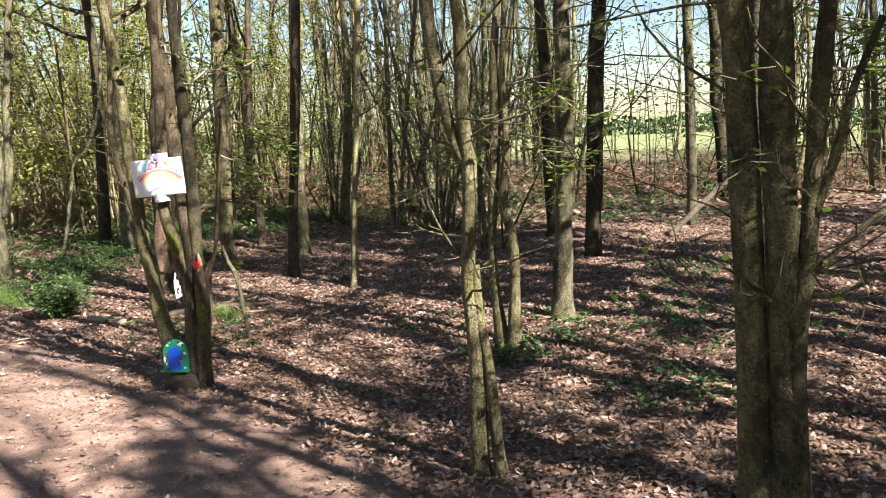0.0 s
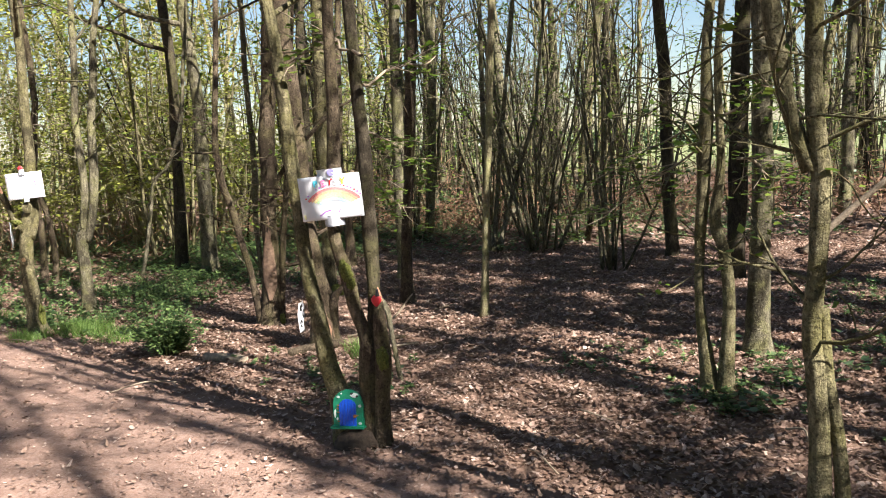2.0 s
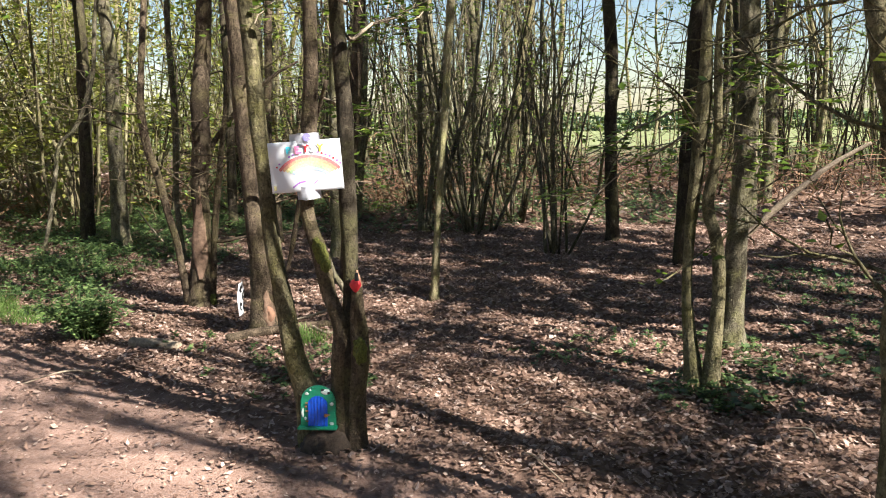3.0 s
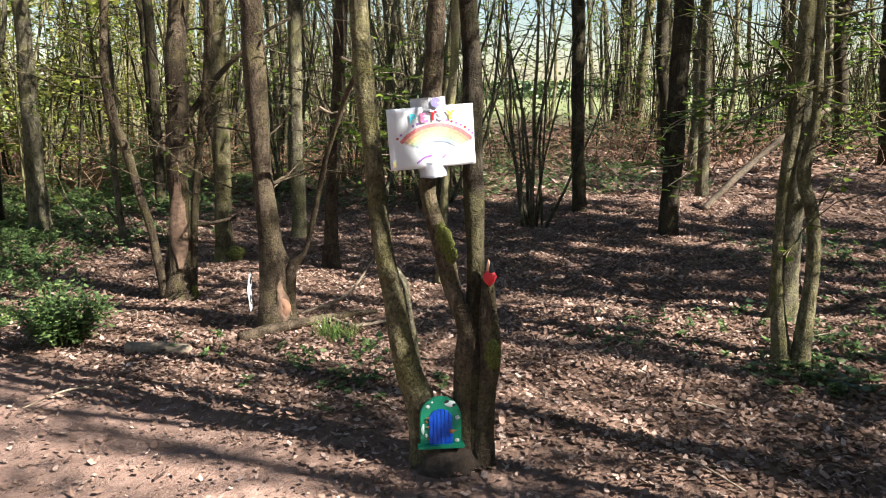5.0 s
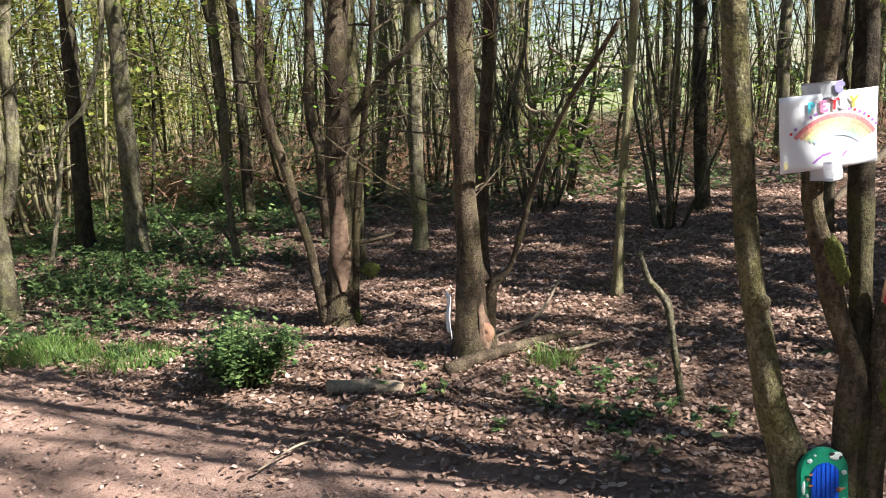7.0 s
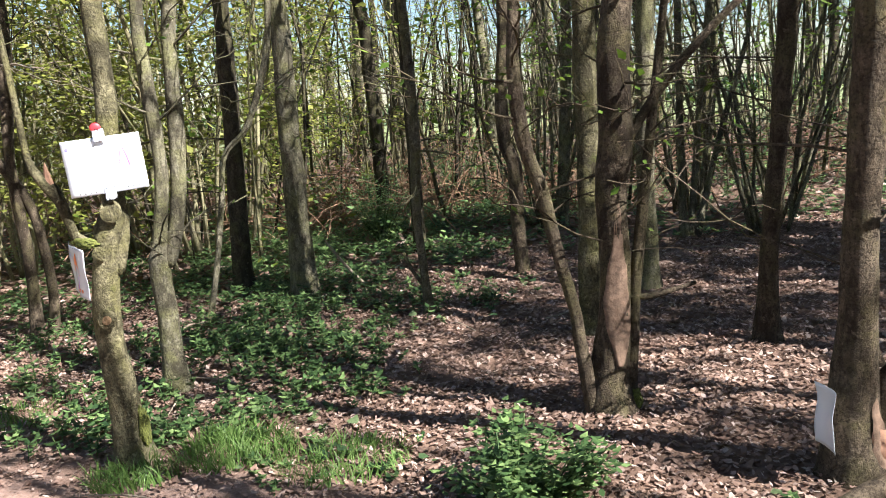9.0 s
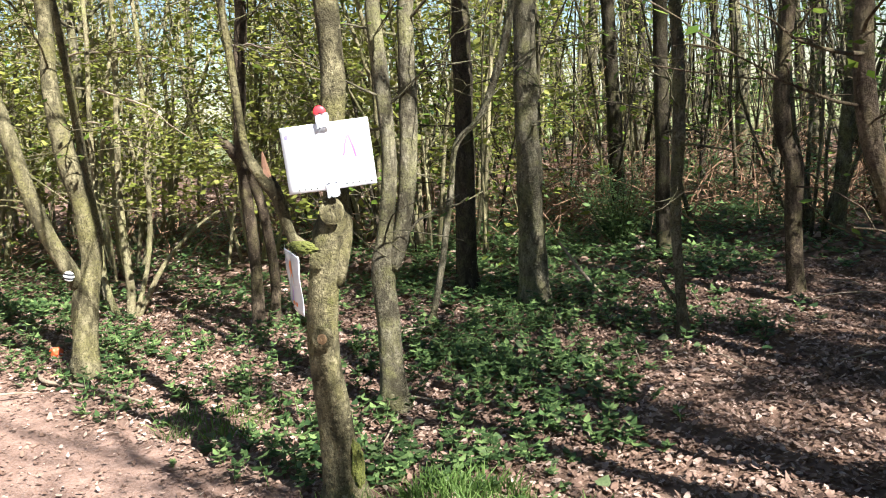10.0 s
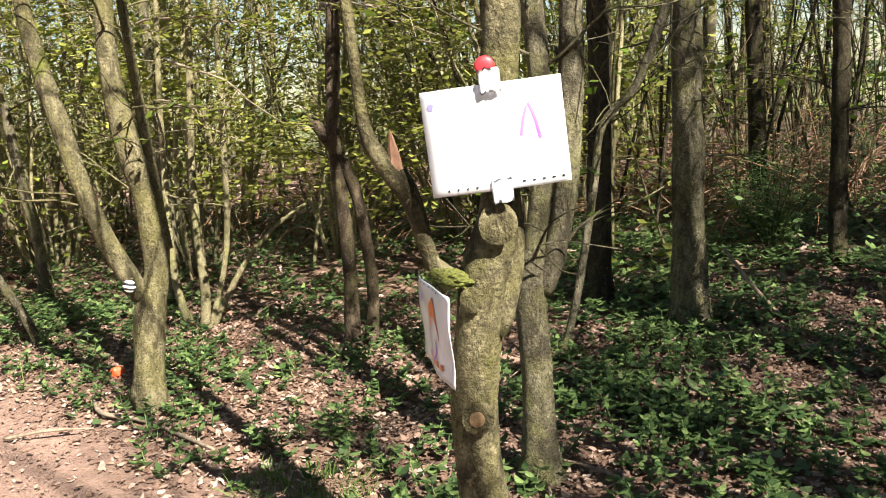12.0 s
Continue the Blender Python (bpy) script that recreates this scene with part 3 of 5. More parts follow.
# ---- woodland all round ----
def grown_tree(seed, h, r, material, foliage, leaf_rate, low=0.25, leaf_size=0.06, spread=1.0, twigs=16, clump=1.0):
    rng = random.Random(seed)
    root = new("tree")
    root.location = (0, 0, 0)
    d = Vector((rng.gauss(0, 0.06), rng.gauss(0, 0.06), 1)).normalized()
    pts, rad = wander(rng, Vector((0, 0, -0.06)), d, r, 1.6, 6, 0.2, 0.05)
    rad = [r * (1.3 if i == 0 else 1.0 - 0.02 * i) for i in range(7)]
    lp, lr = leader(rng, pts[-1], Vector((0, 0, 1)), rad[-1], h - 1.6)
    g = Shape()
    g.tube(pts + lp[1:], rad + lr[1:], 9, 0.14)
    link("trunk", g.v, g.f, material, root)
    top, leaves = Shape(), []
    crown(rng, top, leaves, lp, lr, h - 1.6, low, twigs, leaf_rate, leaf_size, spread, clump, 4)
    tagged(link("crown", top.v, top.f, material, root), kind="stuff")
    if leaves:
        lo = link_polys("foliage", leaves, 4, foliage)
        lo.parent = root
        tagged(lo, kind="stuff")
    return root


def grown_coppice(seed, count, h, material, foliage, leaf_rate):
    """Many thin stems that fan out from one stool."""
    rng = random.Random(seed)
    root = new("hazel_bush")
    twigs, leaves = Shape(), []
    for i in range(count):
        a = rng.uniform(0, 6.28)
        lean = rng.uniform(0.05, 0.45)
        d = Vector((math.cos(a) * lean, math.sin(a) * lean, 1)).normalized()
        p = Vector((math.cos(a), math.sin(a), 0)) * rng.uniform(0.03, 0.22) + Vector((0, 0, -0.05))
        ln = h * rng.uniform(0.55, 1.1)
        pts, rad = wander(rng, p, d, rng.uniform(0.012, 0.032), ln, 9, 0.06, 0.09)
        g = Shape()
        g.tube(pts, rad, 6, 0.1)
        link("stem", g.v, g.f, material, root)
        for j in range(10):
            k = rng.randint(2, 9)
            out = Vector((rng.gauss(0, 1), rng.gauss(0, 1), rng.gauss(0.4, 0.4))).normalized()
            tp, tr = wander(rng, pts[k], out, 0.006, rng.uniform(0.4, 1.1), 4, 0.05, 0.3)
            twigs.tube(tp, tr, 3, cap=False)
            for w in range(leaf_rate):
                s = rng.randint(1, 4)
                leaf_quads(rng, leaves, tp[s] + Vector((rng.gauss(0, 0.08), rng.gauss(0, 0.08), rng.gauss(0, 0.06))), 0.055)
    tagged(link("branchwork", twigs.v, twigs.f, material, root), kind="stuff")
    if leaves:
        lo = link_polys("foliage", leaves, 4, foliage)
        lo.parent = root
        tagged(lo, kind="stuff")
    return root


def spot(ob, x, y, turn, size):
    c = copy_thing(ob, pose(x, y, height(x, y), 0, 0, turn) @ Matrix.Scale(size, 4))
    return c


def free(x, y, gap):
    return all((x - t[0]) ** 2 + (y - t[1]) ** 2 > gap * gap for t in TREES)


def on_walk(x, y):
    """Metres from the line walked."""
    best = 99.0
    for i in range(0, 51):
        f = i / 50
        best = min(best, math.hypot(x + 4.4 * f, y - 6.0 * f))
    return best


rng = random.Random(11)
kinds = [
    tagged(grown_tree(1, 10, 0.085, GREY, SPRING, 2), "slender upright tree with grey-brown bark and few new leaves", "tree", "woodland trees"),
    tagged(grown_tree(2, 12, 0.11, DARK, SPRING, 1), "tall dark-barked tree almost bare of leaves", "tree", "woodland trees"),
    tagged(grown_tree(3, 9, 0.06, PALE, YELLOWISH, 9, 0.05, 0.06, 1.0, 18, 0.6), "thin pale-barked tree with yellow-green spring leaves", "tree", "woodland trees"),
    tagged(grown_tree(4, 11, 0.10, MOSSY, SPRING, 2), "straight tree with algae-green mottled bark", "tree", "woodland trees"),
    tagged(grown_tree(5, 8, 0.045, GREY, YELLOWISH, 10, 0.0, 0.06, 1.0, 18, 0.6), "thin young tree with fresh yellow-green leaves", "tree", "woodland trees"),
]
bushes = [
    tagged(grown_coppice(21, 10, 4.2, GREY, SPRING, 2), "coppiced hazel stool with many thin bare stems", "bush", "hazel stools"),
    tagged(grown_coppice(22, 11, 4.6, PALE, YELLOWISH, 14), "coppiced hazel stool flushed with yellow-green leaves", "bush", "hazel stools"),
    tagged(grown_coppice(23, 9, 4.0, PALE, YELLOWISH, 10), "open hazel stool of pale sunlit stems", "bush", "hazel stools"),
]
for k, ob in enumerate(kinds + bushes):
    x, y = 7.5 + 1.6 * k, 11 + 1.3 * (k % 3)
    ob.matrix_basis = pose(x, y, height(x, y), 0, 0, 40 * k)
# hazel stools that stand out in the middle distance
for k, (x, y, s) in enumerate([(-0.02, 10.99, 0.9), (0.56, 9.3, 0.8), (0.6, 11.8, 0.9), (0.05, 12.6, 1.0), (-1.6, 12.6, 0.9), (-0.5, 13.6, 1.0)]):
    TREES.append((x, y))
    spot(bushes[0], x, y, 70 * k, s)
for k, (x, y, s) in enumerate([(-8.2, 12.6, 1.0), (-6.9, 12.9, 1.0), (-9.9, 12.9, 1.1), (-5.9, 13.6, 1.0), (-8.8, 14.6, 1.1), (-11.2, 14.4, 1.1), (-7.3, 15.4, 1.0), (-4.9, 14.8, 0.9)]):
    TREES.append((x, y))
    spot(bushes[1 + k % 2], x, y, 50 * k, s)
# the wood behind, thick to the west and thinning towards the field
made = 0
while made < 215:
    x, y = rng.uniform(-22, 24), rng.uniform(10.5, 32)
    west = x < -4
    if y < 12.5 and x > -4.5:
        continue
    gap_view = abs(math.atan2(x, y) - radians(14.5)) < radians(4.0)
    if gap_view and rng.random() < 0.8:
        continue
    if not free(x, y, 0.75) or (x > 4 and y > 34 - 0.3 * x):
        continue
    TREES.append((x, y))
    pick = rng.random()
    if west:
        ob = kinds[2] if pick < 0.25 else kinds[4] if pick < 0.45 else bushes[1] if pick < 0.65 else bushes[2] if pick < 0.8 else kinds[int(pick * 50) % 2]
    else:
        ob = kinds[0] if pick < 0.25 else kinds[1] if pick < 0.55 else kinds[3] if pick < 0.7 else kinds[4] if pick < 0.8 else bushes[0] if pick < 0.93 else kinds[2]
    spot(ob, x, y, rng.uniform(0, 360), rng.uniform(0.8, 1.2))
    made += 1
# unseen trees added sunward of the path and behind the walk; their shade falls on the ground in view
shade = [
    tagged(grown_tree(31, 10, 0.10, GREY, SPRING, 46, 0.12, 0.12, 1.1, 15, 0.5), "unseen grey-barked tree in leaf, added to cast shade", "tree", "woodland trees"),
    tagged(grown_tree(32, 12, 0.12, DARK, SPRING, 44, 0.15, 0.12, 1.1, 16, 0.45), "unseen tall dark tree in leaf, added to cast shade", "tree", "woodland trees"),
    tagged(grown_tree(33, 8, 0.08, MOSSY, SPRING, 40, 0.05, 0.11, 1.1, 13, 0.5), "unseen low spreading tree in leaf, added to cast shade", "tree", "woodland trees"),
]
SUNNY = [(-4.3, 7.2, 0), (-5.0, 7.4, 0), (-1.5, 6.3, 0), (-1.3, 3.7, 0), (-4.65, 7.6, 1.3), (0.2, 7.0, 0), (1.5, 6.8, 0), (-1.0, 7.4, 0), (-2.2, 7.2, 0), (1.6, 5.2, 0), (-6.65, 9.5, 1.2), (-7.5, 10.5, 1.5),
         (-8.2, 12.6, 1.6), (-9.8, 13.2, 2.0), (-6.8, 12.4, 1.2), (-4.4, 7.75, 0.1), (-3.6, 7.7, 0), (-5.6, 8.3, 0), (1.2, 2.9, 1.6), (0.12, 3.34, 1.0), (-1.78, 4.84, 0.9), (-1.6, 4.7, 1.25), (-2.0, 3.4, 0), (-0.6, 5.2, 0), (-1.0, 2.8, 0)]


GLADE = [(-1.3, 2.9, 0), (-0.7, 2.6, 0), (-0.4, 3.1, 0), (-1.9, 3.2, 0), (-4.2, 7.4, 0)]


def leaves_sun(x, y, clear=1.25, places=None):
    """Whether a tree here would leave the open, sunny places in the sun."""
    for px, py, pz in places or SUNNY:
        for h in (2.5, 4, 6, 8):
            s = (h - pz) / TO_SUN.z
            if math.hypot(px + TO_SUN.x * s - x, py + TO_SUN.y * s - y) < clear:
                return False
    return True


made = 0
while made < SUNWARD:
    x, y = rng.uniform(-9, 16), rng.uniform(-15, 10)
    side = path_side(x, y)
    if -0.3 < side < 4.4 or on_walk(x, y) < 2.4 or not free(x, y, 1.1) or (side < 0 and x < max(0.62 * y + 1.4, y - 3.2)) or not leaves_sun(x, y) or (x - 5.1 < -3.2 and rng.random() < 0.8):
        continue
    TREES.append((x, y))
    if made < 3:
        ob = shade[made]
        ob.matrix_basis = pose(x, y, height(x, y))
    else:
        spot(shade[made % 3], x, y, rng.uniform(0, 360), rng.uniform(0.8, 1.2))
    made += 1


# slim trees added out of view, whose trunks and limbs streak the ground with shade
shade_poles = [
    tagged(grown_tree(35, 11, 0.075, GREY, SPRING, 12, 0.12, 0.10, 0.9, 22, 0.35), "slim grey bare-limbed tree, added out of view for its shade", "tree", "woodland trees"),
    tagged(grown_tree(36, 9, 0.055, DARK, SPRING, 12, 0.12, 0.10, 0.9, 20, 0.35), "thin dark bare-limbed tree, added out of view for its shade", "tree", "woodland trees"),
    tagged(grown_tree(37, 12, 0.095, MOSSY, SPRING, 12, 0.12, 0.10, 0.9, 22, 0.35), "tall mossy bare-limbed tree, added out of view for its shade", "tree", "woodland trees"),
]
made = 0
while made < SHADE_POLES:
    x, y = rng.uniform(-9, 15), rng.uniform(-13, 10)
    side = path_side(x, y)
    if -0.3 < side < 4.4 or on_walk(x, y) < 2.4 or not free(x, y, 0.5) or (side < 0 and x < max(0.62 * y + 1.4, y - 3.2)) or not leaves_sun(x, y, 0.22) or not leaves_sun(x, y, 0.6, GLADE):
        continue
    TREES.append((x, y))
    if made < 3:
        shade_poles[made].matrix_basis = pose(x, y, height(x, y))
    else:
        spot(shade_poles[made % 3], x, y, rng.uniform(0, 360), rng.uniform(0.75, 1.2))
    made += 1
# more unseen trees, set by hand to darken chosen ground and path
for k, (x, y, kind, size) in enumerate([(5.3, 5.2, 0, 1.15), (6.4, 4.6, 1, 1.15), (5.8, 6.4, 0, 1.15), (5.2, -2.6, 1, 1.1), (4.3, 0.3, 2, 0.72), (5.4, 1.1, 2, 0.85), (4.6, -3.6, 2, 1.1), (3.9, 1.9, 2, 0.6), (4.5, 3.2, 1, 1.2), (5.2, 4.2, 1, 1.2), (4.3, 4.4, 0, 1.15), (3.9, -1.5, 2, 1.0)]):
    TREES.append((x, y))
    spot(shade[kind], x, y, 75 * k, size)


# ---- the thicket behind: thin stems, twigs and leaf haze past counting ----
def thicket(count, seed, material, span):
    r = random.Random(seed)
    g, fresh, yellow = Shape(), [], []
    n = 0
    while n < count:
        x, y = r.uniform(*span), r.uniform(12, 27)
        if abs(math.atan2(x, y) - radians(14.5)) < radians(4.2) and r.random() < 0.85 or (x > 4 and y > 34 - 0.3 * x):
            continue
        if x > -3 and y < 13.5:
            continue
        n += 1
        d = Vector((r.gauss(0, 0.16), r.gauss(0, 0.16), 1)).normalized()
        h = r.uniform(1.8, 6.5)
        pts, rad = wander(r, Vector((x, y, -0.05)), d, r.uniform(0.008, 0.028), h, 6, 0.08, 0.10)
        g.tube(pts, rad, 4, cap=False)
        for j in range(5):
            k = r.randint(1, 5)
            out = Vector((r.gauss(0, 1), r.gauss(0, 1), r.gauss(0.3, 0.5))).normalized()
            tp, tr = wander(r, pts[k], out, 0.006, r.uniform(0.3, 1.2), 3, 0.02, 0.3)
            g.tube(tp, tr, 3, cap=False)
            for w in range(26 if x < -3.5 else 4):
                leaf_quads(r, yellow if x < -3.5 and r.random() < 0.75 else fresh, tp[r.randint(1, 3)] + Vector((r.gauss(0, 0.15), r.gauss(0, 0.15), r.gauss(0, 0.12))), 0.09)
    tagged(link("thicket", g.v, g.f, material), "dense thicket of thin stems and bare twigs", "thicket", "", "stuff")
    tagged(link_polys("thicket_leaves", yellow, 4, YELLOWISH), "yellow-green new leaves scattered through the thicket", "foliage", "", "stuff")
    tagged(link_polys("thicket_leaves", fresh, 4, SPRING), "small fresh green leaves scattered through the thicket", "foliage", "", "stuff")


# dark stems to the east: the deep shade there is put into their colour
thicket(430, 71, DARK, (-6, 22))
thicket(260, 77, MOSSY, (-6, 20))
thicket(230, 75, PALE, (-24, -4))


def brambles(count, seed, box):
    """Low arching dead stems of bramble and bracken."""
    r = random.Random(seed)
    g = Shape()
    for i in range(count):
        p = Vector((r.uniform(box[0], box[1]), r.uniform(box[2], box[3]), 0))
        a = r.uniform(0, 6.28)
        d = Vector((math.cos(a) * 0.7, math.sin(a) * 0.7, 1)).normalized()
        pts, rad = wander(r, p, d, 0.008, r.uniform(0.6, 1.9), 6, -0.22, 0.22)
        g.tube(pts, rad, 4, cap=False)
    tagged(link("brambles", g.v, g.f, RUST), "tangle of dead reddish-brown bramble and bracken stems", "brambles", "", "stuff")


brambles(420, 72, (-4.5, -0.2, 13.5, 16.5))
brambles(260, 73, (-13, -5, 13.0, 17.0))
brambles(200, 74, (1.5, 8, 14.0, 19.0))
brambles(520, 76, (-4, 11, 12.4, 20.0))


def far_hedge():
    """Hedge and trees along the far side of the field."""
    r = random.Random(5)
    for i in range(9):
        x = -40 + 8.5 * i + r.uniform(-1, 1)
        spot(kinds[r.choice((0, 1, 3))], x, 62 + r.uniform(-4, 6), r.uniform(0, 360), r.uniform(0.9, 1.5))
    out = []
    for i in range(14000):
        x = r.uniform(-45, 75)
        top = 1.2 + 0.7 * noise.noise(Vector((x * 0.3, 0, 0)))
        leaf_quads(r, out, Vector((x, 58 + r.gauss(0, 0.9), r.uniform(0, max(0.6, top)))), 0.35, 1.5)
    tagged(link_polys("hedge", out, 4, IVY), "long green field hedge in spring leaf", "hedge", "", "stuff")


far_hedge()


# ---- leaf litter ----
def litter(name, count, box, size, seed, label, path_clear=0.95):
    r = np.random.RandomState(seed)
    x = r.uniform(box[0], box[1], count)
    y = r.uniform(box[2], box[3], count)
    pts = []
    for i in range(count):
        b = bare(x[i], y[i])
        if r.rand() < b * path_clear or field(x[i], y[i]) > 0.5:
            continue
        pts.append((x[i], y[i], height(x[i], y[i]) + 0.006 + 0.012 * r.rand()))
    p = np.array(pts)
    n = len(p)
    ang, s = r.uniform(0, 6.28, n), size * r.uniform(0.5, 1.35, n)
    w = s * r.uniform(0.4, 0.85, n)
    tx, ty, curl = r.normal(0, 0.38, n), r.normal(0, 0.38, n), s * r.uniform(-0.05, 0.4, n)
    ux, uy = np.cos(ang), np.sin(ang)
    ring = [(-0.5, 0.0, 1.0), (-0.1, 0.5, 0.35), (0.5, 0.18, 0.6), (0.45, -0.2, 0.9), (-0.1, -0.46, 0.3)]
    out = np.zeros((n, 5, 3), dtype=np.float32)
    for k, (a, b, c) in enumerate(ring):
        jit = 1 + r.uniform(-0.3, 0.3, n)
        lx, ly = a * s * jit, b * w * jit
        out[:, k, 0] = p[:, 0] + ux * lx - uy * ly
        out[:, k, 1] = p[:, 1] + uy * lx + ux * ly
        out[:, k, 2] = p[:, 2] + np.maximum(-0.004, lx * tx + ly * ty) + curl * c * 0.4
    ob = link_polys(name, out.reshape(-1, 3), 5, LITTER)
    tagged(ob, label, "leaf litter", "", "stuff")


litter("leaf_litter", 280000, (-9, 3.6, 2.4, 11.5), 0.029, 5, "dry curled brown and pinkish leaves lying on the woodland floor")
litter("leaf_litter", 34000, (-15, 10, 11.5, 24), 0.10, 6, "dry brown leaves covering the far woodland floor")
litter("leaf_litter", 22000, (3.6, 10, 1.5, 11.5), 0.06, 7, "dry brown leaves under the trees beside the path")
litter("leaf_crumbs", 90000, (-9, 2.5, 1.0, 11), 0.018, 8, "small crumbs of dry leaf and bark on the trodden earth", 0.35)


# ---- green undergrowth ----
def green_cover(x, y):
    """How thickly the ground is covered with green plants, 0 to 1."""
    d = (y - 8.35) * 0.55 - (x + 3.75) * 0.9
    if y < 7.9:
        d = min(d, (y - 7.9) * 2)
    d += 1.1 * noise.noise(Vector((x * 0.9, y * 0.9, 40))) + 0.5 * noise.noise(Vector((x * 2.7, y * 2.7, 41)))
    cover = min(1.0, max(0.0, d * 0.9)) * (0.36 if x < -5.2 else 0.9) * (1 - bare(x, y))
    cover *= min(1.0, max(0.3, 0.8 + 1.1 * noise.noise(Vector((x * 1.1, y * 1.1, 60)))))
    if x > -3.2 and y > 11:
        cover = max(cover, 0.18)
    return cover * (1 - field(x, y))


SPOTS = [(0.42, 5.12, 0.42, 0.95), (0.75, 5.35, 0.4, 0.6), (1.3, 4.25, 0.5, 0.5), (-1.75, 5.78, 0.55, 0.35), (1.9, 5.6, 0.9, 0.45), (0.0, 5.9, 0.6, 0.25),
         (-2.46, 6.5, 0.3, 0.25), (-3.9, 7.55, 0.45, 0.35), (-6.6, 9.7, 0.5, 0.6), (-8.3, 11.2, 0.9, 0.9), (-4.3, 8.2, 0.5, 0.6), (0.9, 6.0, 0.35, 0.6), (2.4, 7.4, 1.0, 0.3)]


def cover_at(x, y):
    c = green_cover(x, y)
    for sx, sy, sr, k in SPOTS:
        q = ((x - sx) ** 2 + (y - sy) ** 2) / (sr * sr)
        if q < 1:
            c = max(c, k * (1 - q))
    return c


LEAF = [(0.0, 0.0, 0.0), (0.28, 0.5, 0.10), (0.62, 0.42, 0.12), (1.0, 0.0, -0.06), (0.62, -0.42, 0.12), (0.28, -0.5, 0.10)]


def leaf_blade(out, p, d, side, size, width):
    up = d.cross(side)
    for a, b, c in LEAF:
        out.append(p + d * (a * size) + side * (b * size * width) + up * (c * size))


def herbs(count, seed, box):
    """Dog's mercury and nettles: short stems with tiers of leaves."""
    r = random.Random(seed)
    out, g = [], Shape()
    for i in range(count):
        x, y = r.uniform(box[0], box[1]), r.uniform(box[2], box[3])
        if r.random() > cover_at(x, y):
            continue
        low = 0.5 if green_cover(x, y) < 0.12 else 1.0
        h = r.uniform(0.03, 0.14) * low
        base = Vector((x, y, height(x, y)))
        tip = base + Vector((r.gauss(0, 0.03), r.gauss(0, 0.03), h))
        far = y > 10.5
        if not far:
            g.tube([base, base.lerp(tip, 0.5), tip], [0.003, 0.0025, 0.002], 3, cap=False)
        for tier in range(2 if far else 3):
            q = base.lerp(tip, 1 - 0.28 * tier)
            for k in range(3 if far else 4):
                a = r.uniform(0, 6.28)
                d = Vector((math.cos(a), math.sin(a), r.uniform(-0.25, 0.5))).normalized()
                side = d.cross(Vector((0, 0, 1))).normalized()
                leaf_blade(out, q, d, side, r.uniform(0.026, 0.056) * (1.3 if far else 0.55 + 0.45 * low), r.uniform(0.45, 0.6))
    tagged(link_polys("undergrowth", out, 6, GREEN), "low green nettles and woodland herbs growing through dry leaves", "plants", "", "stuff")
    tagged(link("undergrowth_stems", g.v, g.f, GREEN), "thin green stems of woodland herbs", "plants", "", "stuff")


def ivy(count, seed, box):
    r = random.Random(seed)
    out = []
    for i in range(count):
        x, y = r.uniform(box[0], box[1]), r.uniform(box[2], box[3])
        if r.random() > 0.2 * cover_at(x, y) + 0.9 * max(0, cover_at(x, y) - 0.25) * (noise.noise(Vector((x * 1.6, y * 1.6, 50))) > -0.05):
            continue
        a = r.uniform(0, 6.28)
        d = Vector((math.cos(a), math.sin(a), r.uniform(-0.3, 0.5))).normalized()
        leaf_blade(out, Vector((x, y, height(x, y) + r.uniform(0.015, 0.06))), d, d.cross(Vector((0, 0, 1))).normalized(), r.uniform(0.03, 0.065), r.uniform(0.8, 1.1))
    tagged(link_polys("ground_ivy", out, 6, IVY), "dark glossy ivy trailing over the woodland floor", "ivy", "", "stuff")


herbs(56000, 81, (-13, 4, 3.5, 17))
ivy(42000, 82, (-9, 3.5, 4, 12))


def grass_tuft(name, x, y, spread, count, tall, label, seed):
    r = random.Random(seed)
    out = []
    for i in range(count):
        a, q = r.uniform(0, 6.28), spread * math.sqrt(r.random())
        p = Vector((x + q * math.cos(a), y + q * math.sin(a) * 0.7, 0))
        p.z = height(p.x, p.y)
        lean = Vector((r.gauss(0, 0.35), r.gauss(0, 0.35), 1)).normalized()
        s = lean.cross(Vector((math.cos(a), math.sin(a), 0.1))).normalized() * 0.003
        h = tall * r.uniform(0.5, 1.1)
        m = p + lean * h * 0.6
        e = p + lean * h + Vector((lean.x, lean.y, -0.15)) * h * 0.3
        out += [p - s, p + s, m + s * 0.8, m - s * 0.8, m - s * 0.8, m + s * 0.8, e + s * 0.1, e - s * 0.1]
    tagged(link_polys(name, out, 4, GRASS), label, "grass", "", "stuff")


grass_tuft("grass_tuft", -4.30, 7.74, 0.27, 800, 0.115, "bright green grass tuft at the edge of the path", 1)
grass_tuft("grass_tuft", -4.72, 7.62, 0.2, 420, 0.10, "bright green grass round the foot of a tree", 2)
grass_tuft("grass_tuft", -3.85, 7.5, 0.3, 420, 0.10, "thin short grass among dry leaves", 3)
grass_tuft("grass_tuft", -1.75, 6.45, 0.13, 160, 0.12, "pale dry grass tuft in the leaf litter", 4)
grass_tuft("grass_tuft", -5.6, 8.6, 0.3, 300, 0.09, "thin short grass beside the trodden path", 6)


